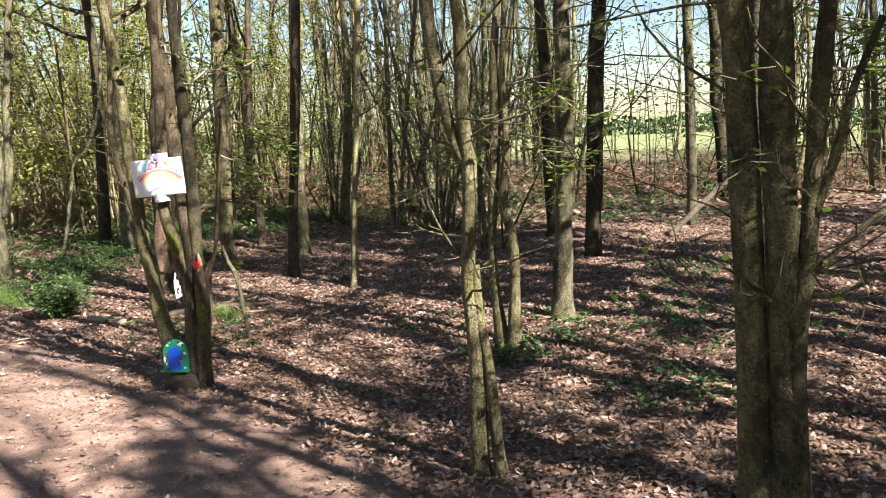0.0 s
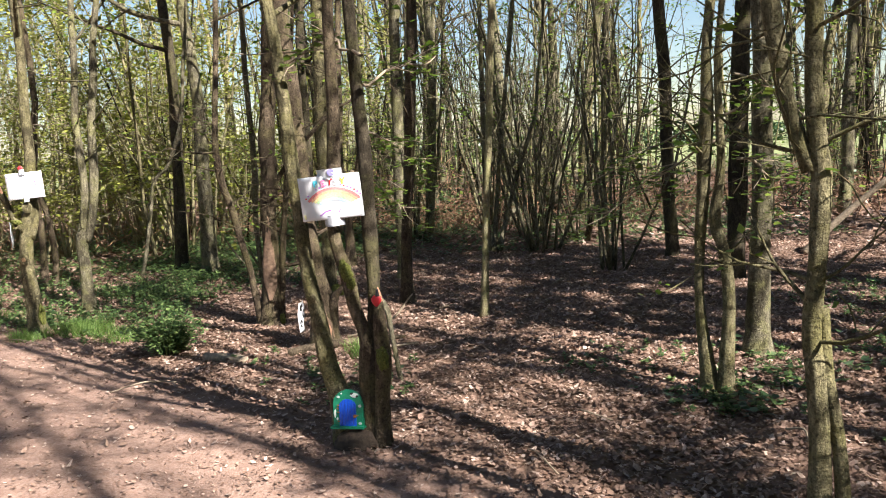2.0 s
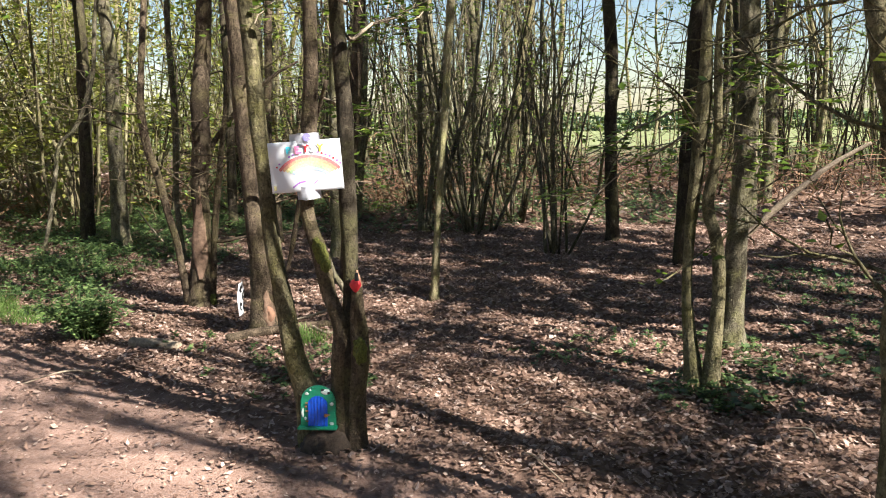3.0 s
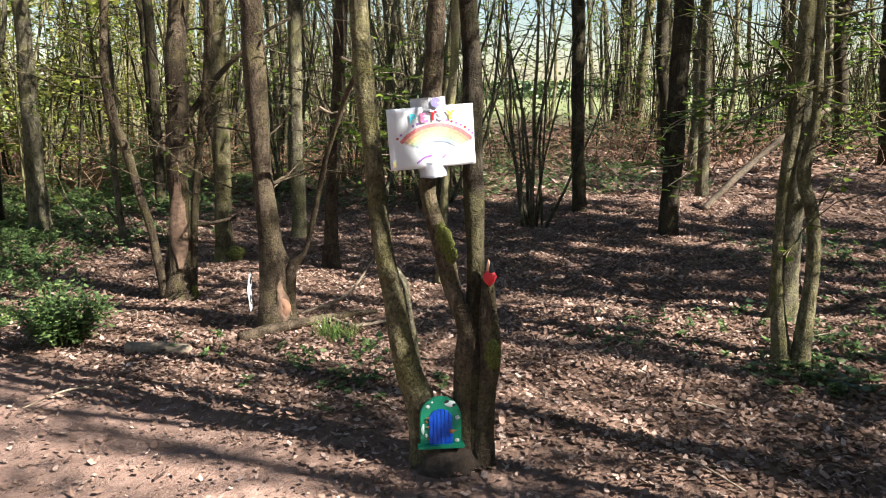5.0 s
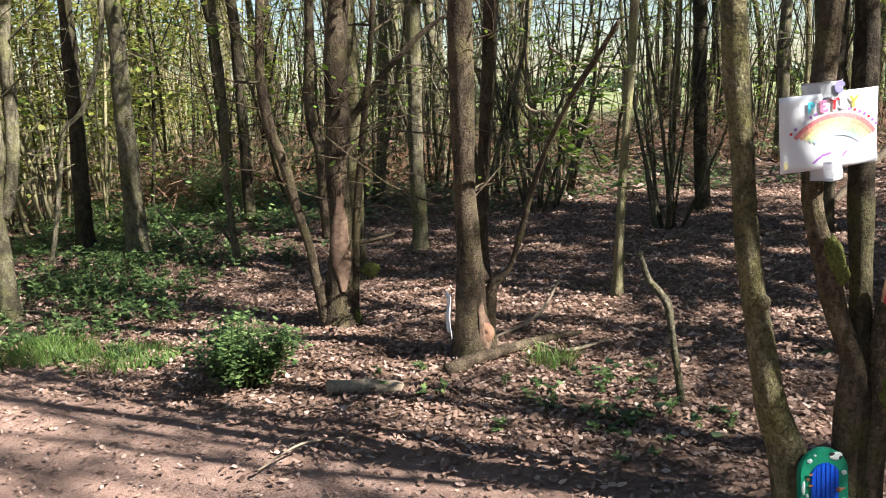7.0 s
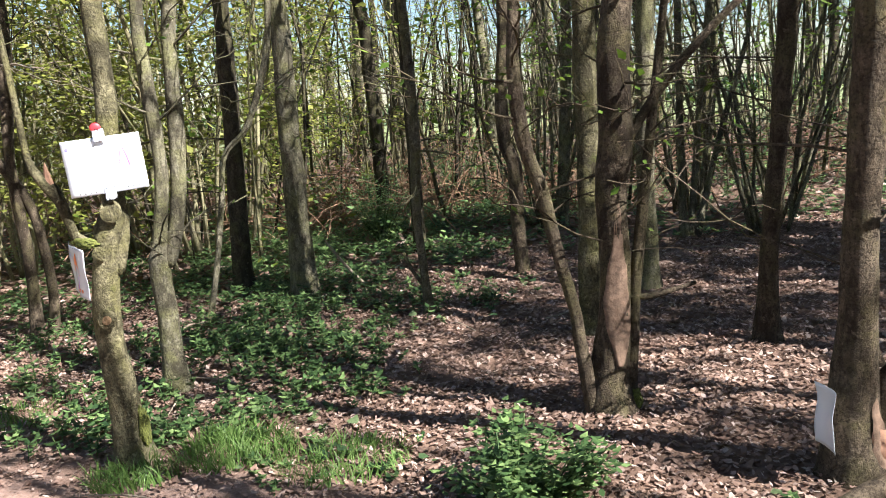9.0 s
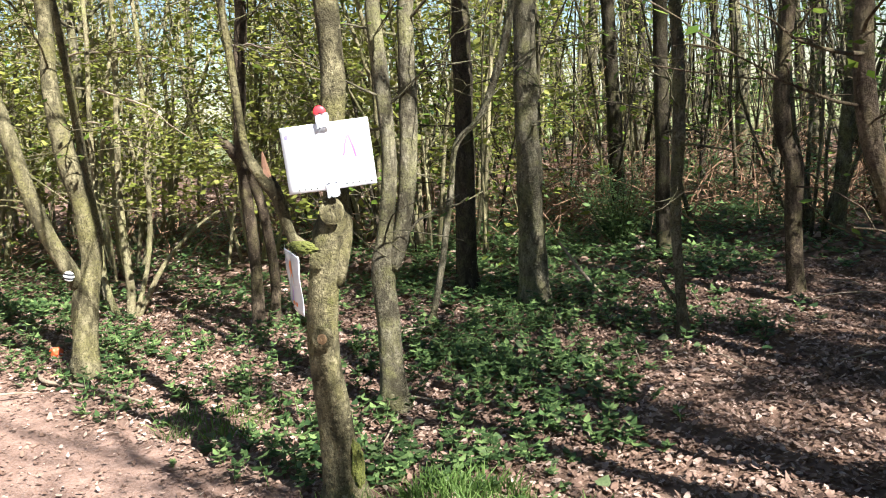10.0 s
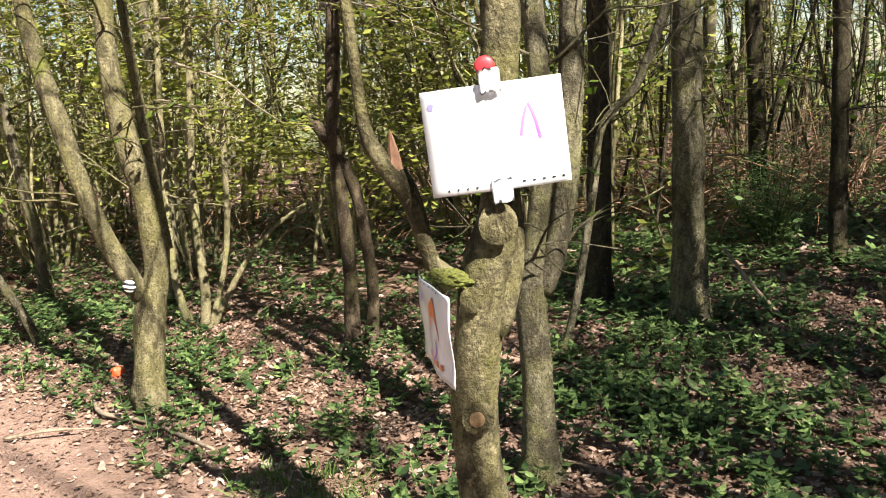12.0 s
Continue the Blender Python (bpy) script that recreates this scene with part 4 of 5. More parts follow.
def leafy_bush(x, y, spread, tall, count, label, seed):
    r = random.Random(seed)
    root = new("bush")
    root.matrix_basis = pose(x, y, height(x, y))
    g, out = Shape(), []
    for i in range(34):
        a = r.uniform(0, 6.28)
        lean = r.uniform(0.1, 0.85)
        d = Vector((math.cos(a) * lean, math.sin(a) * lean, 1)).normalized()
        pts, rad = wander(r, Vector((math.cos(a), math.sin(a), 0)) * 0.04 - Vector((0, 0, 0.02)), d, 0.006, tall * r.uniform(0.7, 1.25) / max(0.5, d.z), 5, -0.02, 0.12)
        g.tube(pts, rad, 4, cap=False)
        for k in range(count):
            q = pts[r.randint(2, 5)] + Vector((r.gauss(0, 0.035), r.gauss(0, 0.035), r.gauss(0, 0.025)))
            b = r.uniform(0, 6.28)
            e = Vector((math.cos(b), math.sin(b), r.uniform(-0.5, 0.4))).normalized()
            leaf_blade(out, q, e, e.cross(Vector((0, 0, 1))).normalized(), r.uniform(0.02, 0.048), r.uniform(0.4, 0.6))
    tagged(link("stalkwork", g.v, g.f, GREEN, root), kind="stuff")
    lo = link_polys("foliage", out, 6, GREEN)
    lo.parent = root
    tagged(lo, kind="stuff")
    tagged(root, label, "bush")


leafy_bush(-3.25, 6.80, 0.35, 0.29, 75, "dense dark green leafy bush at the edge of the path", 3)
leafy_bush(-2.0, 15.2, 0.6, 0.7, 70, "green bush in the shade of the wood", 4)
leafy_bush(-3.3, 12.6, 0.6, 0.6, 70, "dark evergreen bush under the trees", 5)


# ---- leafy sprays that hang from thin branches ----
def spray(a, b, sag, leaves, size, material, seed, label):
    """A thin living branch from a to b with side twigs and flat layers of leaves."""
    r = random.Random(seed)
    a, b = Vector(a), Vector(b)
    root = new("leafy_branch")
    root.matrix_basis = Matrix.Translation(a)
    g, out = Shape(), []
    pts = []
    for i in range(9):
        t = i / 8
        pts.append((b - a) * t + Vector((r.gauss(0, 0.012), r.gauss(0, 0.012), -sag * math.sin(t * 3.14) + r.gauss(0, 0.01))))
    g.tube(pts, [0.009 * (1 - 0.7 * i / 8) for i in range(9)], 5, cap=False)
    for j in range(10):
        k = r.randint(1, 8)
        d = ((b - a).normalized() + Vector((r.gauss(0, 0.8), r.gauss(0, 0.8), r.gauss(0.05, 0.25)))).normalized()
        tp, tr = wander(r, pts[k], d, 0.004, r.uniform(0.15, 0.45), 4, 0.0, 0.25)
        g.tube(tp, tr, 3, cap=False)
        for w in range(leaves):
            q = tp[r.randint(1, 4)] + Vector((r.gauss(0, 0.03), r.gauss(0, 0.03), r.gauss(0, 0.015)))
            c = r.uniform(0, 6.28)
            e = Vector((math.cos(c), math.sin(c), r.uniform(-0.45, 0.2))).normalized()
            leaf_blade(out, q, e, e.cross(Vector((0, 0, 1))).normalized(), size * r.uniform(0.6, 1.2), 0.7)
    tagged(link("branchwork", g.v, g.f, TWIG, root), kind="stuff")
    lo = link_polys("foliage", out, 6, material)
    lo.parent = root
    tagged(lo, kind="stuff")
    tagged(root, label, "branch", "leafy branches")


FRESH = "thin branch with fresh green spring leaves"
spray((0.48, 5.35, 1.42), (-0.15, 5.55, 1.0), -0.03, 14, 0.06, SPRING, 1, FRESH)
spray((0.5, 5.35, 1.55), (-0.1, 5.7, 1.18), -0.04, 14, 0.06, SPRING, 2, FRESH)
spray((0.52, 5.3, 1.3), (0.8, 5.5, 1.15), -0.03, 10, 0.06, SPRING, 3, FRESH)
spray((0.5, 5.3, 1.75), (0.95, 5.45, 1.5), -0.03, 12, 0.06, SPRING, 4, FRESH)
spray((-1.40, 4.72, 1.75), (-1.1, 5.0, 1.85), -0.05, 10, 0.055, SPRING, 5, FRESH)
spray((-1.42, 4.72, 1.9), (-1.75, 5.0, 1.95), -0.05, 10, 0.055, SPRING, 6, FRESH)
spray((1.35, 2.95, 1.75), (2.0, 3.6, 1.72), -0.05, 16, 0.055, SPRING, 7, FRESH)
spray((1.35, 2.95, 1.6), (2.1, 3.7, 1.55), -0.05, 14, 0.055, SPRING, 8, FRESH)
spray((-1.62, 6.66, 1.55), (-1.3, 7.0, 1.3), -0.05, 12, 0.07, SPRING, 9, FRESH)
spray((-1.75, 6.7, 1.3), (-1.45, 6.9, 1.0), -0.05, 10, 0.07, SPRING, 10, FRESH)
spray((-6.9, 10.4, 1.7), (-6.1, 10.0, 1.3), -0.06, 16, 0.05, YELLOWISH, 11, "thin hazel branch with yellow-green new leaves")
spray((-7.2, 10.7, 1.5), (-6.5, 10.1, 1.25), -0.06, 16, 0.05, YELLOWISH, 12, "thin hazel branch with yellow-green new leaves")
spray((-7.4, 10.9, 2.0), (-6.3, 10.5, 1.8), -0.06, 18, 0.05, YELLOWISH, 13, "thin hazel branch with yellow-green new leaves")
spray((-5.95, 10.3, 1.9), (-5.4, 9.9, 1.7), -0.06, 14, 0.05, YELLOWISH, 14, "thin hazel branch with yellow-green new leaves")


# ---- dead wood on the ground ----
def stick(name, pts, label, category="stick", material=None, sides=8):
    p, r = spline(pts, 0.03)
    g = Shape()
    g.tube(p, r, sides, 0.25)
    tagged(link(name, g.v, g.f, material or TWIG), label, category)


stick("log", [(-2.87, 6.50, 0.03, 0.036), (-2.70, 6.43, 0.034, 0.040), (-2.54, 6.35, 0.03, 0.032)], "short bark-covered log lying beside the path", "log", TWIG, 12)
stick("fallen_branch", [(-2.28, 6.52, 0.02, 0.032), (-2.0, 6.60, 0.05, 0.032), (-1.68, 6.71, 0.05, 0.022), (-1.45, 6.75, 0.05, 0.012)], "fallen bark-covered branch lying at the foot of a tree", "branch", BROWN, 10)
stick("fallen_branch", [(-1.75, 6.70, 0.05, 0.012), (-1.62, 6.55, 0.03, 0.011), (-1.35, 6.62, 0.03, 0.008)], "thin grey fallen branch on dry leaves", "branch")
stick("stick", [(-7.03, 9.42, 0.03, 0.010), (-6.88, 9.28, 0.02, 0.012), (-6.6, 9.2, 0.012, 0.009), (-6.11, 8.91, 0.012, 0.007)], "thin curved dead stick on the bare path edge")
stick("stick", [(-3.57, 10.61, 0.02, 0.010), (-3.72, 10.64, 0.2, 0.012), (-3.87, 10.67, 0.42, 0.007)], "pale bare stick leaning in the undergrowth")
stick("fallen_branch", [(2.72, 9.77, 0.02, 0.035), (3.05, 9.66, 0.38, 0.035), (3.5, 9.51, 0.81, 0.028), (3.9, 9.38, 1.08, 0.018)], "pale dead limb propped against a far tree", "branch")
stick("stick", [(-1.9, 6.9, 0.03, 0.009), (-1.6, 7.0, 0.1, 0.009), (-1.4, 7.1, 0.3, 0.006)], "thin broken stick standing out of the leaves")
r = random.Random(90)
for i in range(46):
    x, y = r.uniform(-8, 2.5), r.uniform(3.6, 11)
    if path_side(x, y) > 0.6:
        continue
    a, n = r.uniform(0, 6.28), r.uniform(0.12, 0.55)
    z = height(x, y) + 0.018
    c, s = math.cos(a) * n, math.sin(a) * n
    q = r.uniform(0.003, 0.007)
    stick("twig", [(x, y, z, q), (x + c * 0.5 + r.gauss(0, 0.03), y + s * 0.5 + r.gauss(0, 0.03), z + 0.03, q), (x + c, y + s, z + 0.01, q * 0.6)], "thin dry twig lying on dead leaves", "twig", None, 5)


# ---- layered leaf sprays past counting ----
def leaf_layers(name, clusters, per, box, size, material, seed, label):
    r = random.Random(seed)
    out = []
    n = 0
    while n < clusters:
        c = Vector((r.uniform(box[0], box[1]), r.uniform(box[2], box[3]), r.uniform(box[4], box[5])))
        if noise.noise(c * 0.55) < -0.08:
            continue
        n += 1
        tilt = Vector((r.gauss(0, 0.25), r.gauss(0, 0.25)))
        for k in range(per):
            x, y = r.gauss(0, 0.18), r.gauss(0, 0.18)
            a = r.uniform(0, 6.28)
            e = Vector((math.cos(a), math.sin(a), r.uniform(-0.6, 0.3))).normalized()
            p = c + Vector((x, y, x * tilt.x + y * tilt.y + r.gauss(0, 0.045)))
            s = e.cross(Vector((r.gauss(0, 0.4), r.gauss(0, 0.4), 1))).normalized() * size * 0.32
            z = size * r.uniform(0.6, 1.25)
            out += [p, p + e * z * 0.5 + s, p + e * z, p + e * z * 0.5 - s]
    tagged(link_polys(name, out, 4, material), label, "foliage", "", "stuff")


leaf_layers("hazel_foliage", 760, 36, (-12.5, -5.2, 10.9, 16.5, 0.7, 4.2), 0.074, YELLOWISH, 301, "layers of bright yellow-green hazel leaves on thin twigs")
leaf_layers("hazel_foliage", 260, 30, (-6.5, -2.0, 12.5, 18, 0.8, 4.5), 0.07, YELLOWISH, 302, "scattered yellow-green hazel leaves deeper in the wood")
leaf_layers("spring_foliage", 130, 24, (-3.4, 3.5, 8.4, 13, 1.4, 3.6), 0.055, SPRING, 303, "scattered layers of small fresh green leaves")
leaf_layers("spring_foliage", 150, 26, (-2.0, 14, 13, 24, 0.6, 4.5), 0.08, SPRING, 304, "fresh green leaves among far stems")

leaf_layers("low_brush", 330, 26, (-4.5, 11, 11.8, 20, 0.04, 0.7), 0.065, GREEN, 305, "low green brush under the far trees")


# ---- things people have put on the trees ----
PAPER = plain("white_paper", (0.78, 0.78, 0.81), 0.16, 0.03, 8, 0, 0.05)
TAPE = plain("white_tape", (0.78, 0.78, 0.82), 0.3, 0.06, 30, 0, 0.2)
RED = plain("red_paint", (0.62, 0.03, 0.04), 0.45, 0.15)
ORANGE = plain("orange_ink", (0.75, 0.22, 0.06), 0.6, 0.1)
YELLOW = plain("yellow_ink", (0.80, 0.62, 0.06), 0.6, 0.1)
LEAF_INK = plain("green_ink", (0.20, 0.55, 0.12), 0.6, 0.1)
BLUE_INK = plain("blue_ink", (0.12, 0.42, 0.75), 0.6, 0.1)
PURPLE = plain("purple_ink", (0.42, 0.16, 0.60), 0.6, 0.1)
PINK = plain("pink_ink", (0.75, 0.25, 0.45), 0.6, 0.1)
CYAN = plain("cyan_ink", (0.10, 0.60, 0.75), 0.6, 0.1)
WHITE_INK = plain("white_ink", (0.85, 0.85, 0.85), 0.6, 0.05)
LILAC = plain("lilac_paper", (0.34, 0.30, 0.62), 0.5, 0.1)
# crayon colours mixed towards white: the sun's glare on the sheet is painted in
PALED_CRAYON = [plain(name + "_paled_crayon", rgb, 0.55, 0.25, 120) for name, rgb in (("red", (0.76, 0.24, 0.24)), ("orange", (0.79, 0.44, 0.28)), ("yellow", (0.80, 0.73, 0.36)), ("green", (0.50, 0.70, 0.42)), ("blue", (0.50, 0.62, 0.77)))]
BLACK = plain("black_paint", (0.02, 0.02, 0.022), 0.5, 0.2)
DOOR_GREEN = plain("green_gloss_paint", (0.012, 0.22, 0.12), 0.3, 0.2, 60, 0, 0.25)
DOOR_BLUE = plain("blue_gloss_paint", (0.01, 0.09, 0.60), 0.3, 0.2, 80, 0, 0.25)
STONE = plain("pale_painted_stone", (0.55, 0.62, 0.58), 0.6, 0.25, 60)
KNOB = plain("brown_knob", (0.28, 0.12, 0.05), 0.4, 0.25, 60)
WOOD = plain("raw_torn_wood", (0.50, 0.27, 0.17), 0.8, 0.25, 40)
HEART = plain("knot_heartwood", (0.30, 0.19, 0.10), 0.85, 0.45, 70, 0, 0.8)

# earth colour lowered to carry the shade below the fairy door
SHADED_MOULD = plain("shaded_earth", (0.06, 0.042, 0.03), 0.95, 0.5, 40, 0, 0.8)
RED_STONE = plain("orange_red_paint", (0.62, 0.10, 0.03), 0.5, 0.2)


def bent_sheet(name, w, h, bow, ripple, material, parent, label="", thick=0.0012, seed=0, nx=18, ny=14, notch=None):
    """A thin sheet in its own x-y plane, bowed about its upright middle, with slight ripples and a real back."""
    bm = bmesh.new()
    rows = []
    for side in (0, 1):
        grid = []
        for j in range(ny + 1):
            row = []
            for i in range(nx + 1):
                x, y = w * (i / nx - 0.5), h * (j / ny - 0.5)
                z = sheet_z(x, y, w, h, bow, ripple, seed) - side * thick
                row.append(bm.verts.new((x, y, z)))
            grid.append(row)
        rows.append(grid)
    for side, grid in enumerate(rows):
        for j in range(ny):
            for i in range(nx):
                q = (grid[j][i], grid[j][i + 1], grid[j + 1][i + 1], grid[j + 1][i])
                bm.faces.new(q if side == 0 else q[::-1])
    f, b = rows
    for i in range(nx):
        bm.faces.new((f[0][i + 1], f[0][i], b[0][i], b[0][i + 1]))
        bm.faces.new((f[ny][i], f[ny][i + 1], b[ny][i + 1], b[ny][i]))
    for j in range(ny):
        bm.faces.new((f[j][0], f[j + 1][0], b[j + 1][0], b[j][0]))
        bm.faces.new((f[j + 1][nx], f[j][nx], b[j][nx], b[j + 1][nx]))
    for face in bm.faces:
        face.smooth = True
    return part(name, bm, material, parent, label)


def sheet_z(x, y, w, h, bow, ripple, seed):
    return -bow * (2 * x / w) ** 2 + ripple * noise.noise(Vector((x * 9 + seed, y * 9, seed)))


def ink(name, outline, fit, material, parent, label="", lift=0.0016):
    """A flat painted patch on a bent sheet: outline points in the sheet's plane, as a strip of quads (pairs)."""
    bm = bmesh.new()
    pairs = [[bm.verts.new((x, y, fit(x, y) + lift)) for x, y in pair] for pair in outline]
    for a, b in zip(pairs, pairs[1:]):
        bm.faces.new((a[0], a[1], b[1], b[0]))
    bmesh.ops.recalc_face_normals(bm, faces=bm.faces)
    return part(name, bm, material, parent, label)


def stroke(points, width):
    """Pairs along a line of points, for ink()."""
    out = []
    for i, (x, y) in enumerate(points):
        x0, y0 = points[max(0, i - 1)]
        x1, y1 = points[min(len(points) - 1, i + 1)]
        n = math.hypot(x1 - x0, y1 - y0) or 1
        px, py = -(y1 - y0) / n * width / 2, (x1 - x0) / n * width / 2
        out.append(((x + px, y + py), (x - px, y - py)))
    return out


def arc(cx, cy, r, a0, a1, n=22, squash=1.0):
    return [(cx + r * math.cos(radians(a0 + (a1 - a0) * i / n)), cy + squash * r * math.sin(radians(a0 + (a1 - a0) * i / n))) for i in range(n + 1)]


def letter(char, x, y, size, fit, material, parent, turn=0.0):
    cu = bpy.data.curves.new("letter", "FONT")
    cu.body, cu.size, cu.extrude, cu.offset, cu.align_x = char, size, 0.0006, size * 0.035, "CENTER"
    tmp = bpy.data.objects.new("letter", cu)
    me = bpy.data.meshes.new_from_object(tmp)
    bpy.data.objects.remove(tmp)
    me.name = "letter"
    me.materials.append(material)
    ob = new("letter", me)
    ob.parent = parent
    ob.matrix_basis = pose(x, y, fit(x, y) + 0.0045, 0, 0, turn)
    return ob


def band(parent, w, h, r, y, material, name, label, z0=0.002, seed=0):
    """A strip of tape that crosses the sheet and curls round the trunk behind it."""
    bm = bmesh.new()
    n, m = 14, 6
    grid = []
    for j in range(m + 1):
        row = []
        for i in range(n + 1):
            u = i / n - 0.5
            x = u * w
            z = z0 - (r - math.sqrt(max(0.0, r * r - min(abs(x), r * 0.98) ** 2))) + 0.004 * noise.noise(Vector((u * 6, j * 0.8, seed)))
            row.append(bm.verts.new((x, y + h * (j / m - 0.5) + 0.006 * noise.noise(Vector((u * 4, seed, 2))), z)))
        grid.append(row)
    for j in range(m):
        for i in range(n):
            bm.faces.new((grid[j][i], grid[j][i + 1], grid[j + 1][i + 1], grid[j + 1][i])).smooth = True
    bmesh.ops.solidify(bm, geom=bm.faces[:], thickness=0.001)
    return part(name, bm, material, parent, label)


# the rainbow notice
W, H = 0.302, 0.210
notice = new("notice")
notice.matrix_basis = pose(-1.606, 4.706, 1.242, 90, 0, -5) @ pose(0, 0, 0, 0, 0, 3.5)
tagged(notice, "rainbow drawing with coloured letters, taped to a tree", "notice")
fit = lambda x, y: sheet_z(x, y, W, H, 0.012, 0.006, 3)
bent_sheet("sheet", W, H, 0.012, 0.006, PAPER, notice, "white paper in a shiny sleeve", seed=3)
for char, x, mat, turn in (("B", -0.062, CYAN, 4), ("E", -0.028, PINK, 3), ("T", 0.006, RED, -2), ("S", 0.033, WHITE_INK, -5), ("Y", 0.066, YELLOW, -4)):
    letter(char, x, 0.054 + 0.004 * (x > 0), 0.043, fit, mat, notice, turn)
for k, lab in enumerate(("red", "orange", "yellow", "green", "blue")):
    ink("rainbow_band", stroke(arc(0.012, -0.125, 0.166 - 0.0125 * k, 40 + 2 * k, 137 - 3 * k), 0.0125), fit, PALED_CRAYON[k], notice, lab + " crayon rainbow band, paled by glare")
for k in range(18):
    a = 136 - 92 * k / 17
    if k in (2, 3, 8, 9):
        continue
    x, y = 0.012 + 0.184 * math.cos(radians(a)), -0.125 + 0.184 * math.sin(radians(a))
    ink("small_writing", stroke([(x - 0.004, y), (x + 0.004, y)], 0.007), fit, PURPLE if k % 3 else RED, notice)
ink("scribble", stroke([(-0.06, -0.085), (-0.03, -0.066), (-0.005, -0.062)], 0.006), fit, PURPLE, notice, "purple scribbled line")
ink("scribble", stroke([(0.03, -0.075), (0.045, -0.062)], 0.005), fit, PURPLE, notice)
ink("colour_corner", stroke([(-0.136, -0.094), (-0.136, -0.074)], 0.012), fit, PALED_CRAYON[2], notice, "yellow crayon corner, paled by glare")
band(notice, 0.125, 0.05, 0.062, 0.110, TAPE, "tape", "crumpled white tape round the trunk", 0.006, 1)
band(notice, 0.100, 0.055, 0.05, -0.112, TAPE, "tape", "crumpled white tape round the trunk", 0.010, 2)
ink("lilac_patch", stroke(arc(0.018, 0.118, 0.009, 0, 330, 10), 0.016), lambda x, y: 0.010, LILAC, notice, "lilac drawn patch")

# the large white notice
W, H = 0.295, 0.222
notice = new("notice")
notice.matrix_basis = pose(-4.650, 7.680, 1.285, 90, 0, 10) @ pose(0, 0, 0, 0, 0, 3.0)
tagged(notice, "white paper notice in a punched sleeve taped to a mossy tree", "notice")
fit = lambda x, y: sheet_z(x, y, W, H, 0.014, 0.005, 8)
bent_sheet("sheet", W, H, 0.014, 0.005, PAPER, notice, "plain white paper in a clear sleeve", seed=8)
ink("drawn_arch", stroke([(0.052, -0.004), (0.060, 0.030), (0.068, 0.052), (0.074, 0.062), (0.080, 0.046), (0.086, 0.022), (0.092, -0.014)], 0.0062), fit, PURPLE, notice, "purple painted pointed arch")
ink("drawn_mark", stroke(arc(-0.128, 0.078, 0.004, 0, 330, 8), 0.007), fit, LILAC, notice)
for k in range(4):
    ink("punched_hole", stroke(arc(-0.112 + 0.02 * k, -0.100, 0.0014, 0, 340, 6), 0.0028), fit, BLACK, notice)
for k in range(5):
    ink("punched_hole", stroke([(0.044 + 0.021 * k, -0.098), (0.051 + 0.021 * k, -0.098)], 0.004), fit, BLACK, notice)
band(notice, 0.045, 0.050, 0.09, 0.117, TAPE, "tape", "white tape strip holding the paper", 0.016, 4)
band(notice, 0.045, 0.050, 0.09, -0.112, TAPE, "tape", "white tape strip holding the paper", 0.006, 5)
bm = bmesh.new()
bmesh.ops.create_uvsphere(bm, u_segments=20, v_segments=12, radius=0.021)
bmesh.ops.scale(bm, vec=(1.0, 0.95, 0.35), verts=bm.verts)
bmesh.ops.translate(bm, vec=(-0.006, 0.148, 0.006), verts=bm.verts)
for f in bm.faces:
    f.smooth = True
badge = part("badge", bm, RED, notice, "round red badge above the paper")
bm = bmesh.new()
bmesh.ops.create_uvsphere(bm, u_segments=10, v_segments=6, radius=0.004)
bmesh.ops.translate(bm, vec=(0.004, 0.138, 0.014), verts=bm.verts)
part("spot", bm, BLACK, badge)

# the drawing that hangs beside it
W, H = 0.275, 0.205
drawing = new("drawing")
drawing.matrix_basis = pose(-4.832, 7.705, 0.872, 90, 0, -64) @ pose(0, 0, 0, 0, 0, -2.0)
tagged(drawing, "drawing of an orange-red pointed hat on curled white paper", "drawing")
fit = lambda x, y: sheet_z(x, y, W, H, 0.010, 0.010, 15)
bent_sheet("sheet", W, H, 0.010, 0.010, PAPER, drawing, "curled white paper", seed=15)
ink("red_hat", [((0.030, 0.078), (0.034, 0.078)), ((-0.004, 0.052), (0.052, 0.050)), ((-0.024, 0.022), (0.066, 0.018)), ((-0.040, -0.008), (0.070, -0.012))], fit, ORANGE, drawing, "orange-red pointed shape")
ink("outline", stroke(arc(0.0, -0.030, 0.046, 20, -200, 18, 0.9), 0.006), fit, PURPLE, drawing, "thin purple outline")
for k in range(5):
    ink("writing", stroke([(-0.052 + 0.028 * k, -0.076), (-0.036 + 0.028 * k, -0.074)], 0.014), fit, ORANGE, drawing)
ink("scribble", stroke([(-0.10, 0.04), (-0.075, 0.062), (-0.055, 0.045), (-0.045, 0.07)], 0.005), fit, LILAC, drawing)
for k in range(7):
    ink("punched_hole", stroke([(-0.105 + 0.028 * k, 0.096), (-0.099 + 0.028 * k, 0.096)], 0.004), fit, BLACK, drawing)

# the paper on the stump tree
W, H = 0.13, 0.22
drawing = new("drawing")
drawing.matrix_basis = pose(-2.192, 6.715, 0.248, 90, 0, 85)
tagged(drawing, "white paper with black painted shapes pinned low on a tree", "drawing")
fit = lambda x, y: sheet_z(x, y, W, H, 0.012, 0.014, 22)
bent_sheet("sheet", W, H, 0.012, 0.014, PAPER, drawing, "curled white paper", seed=22)
for cx, cy, s in ((-0.032, 0.07, 0.012), (0.015, 0.02, 0.018), (0.035, -0.06, 0.012), (-0.028, -0.05, 0.014)):
    ink("black_shape", stroke(arc(cx, cy, s, 0, 300, 12, 1.4), 0.02), fit, BLACK, drawing)


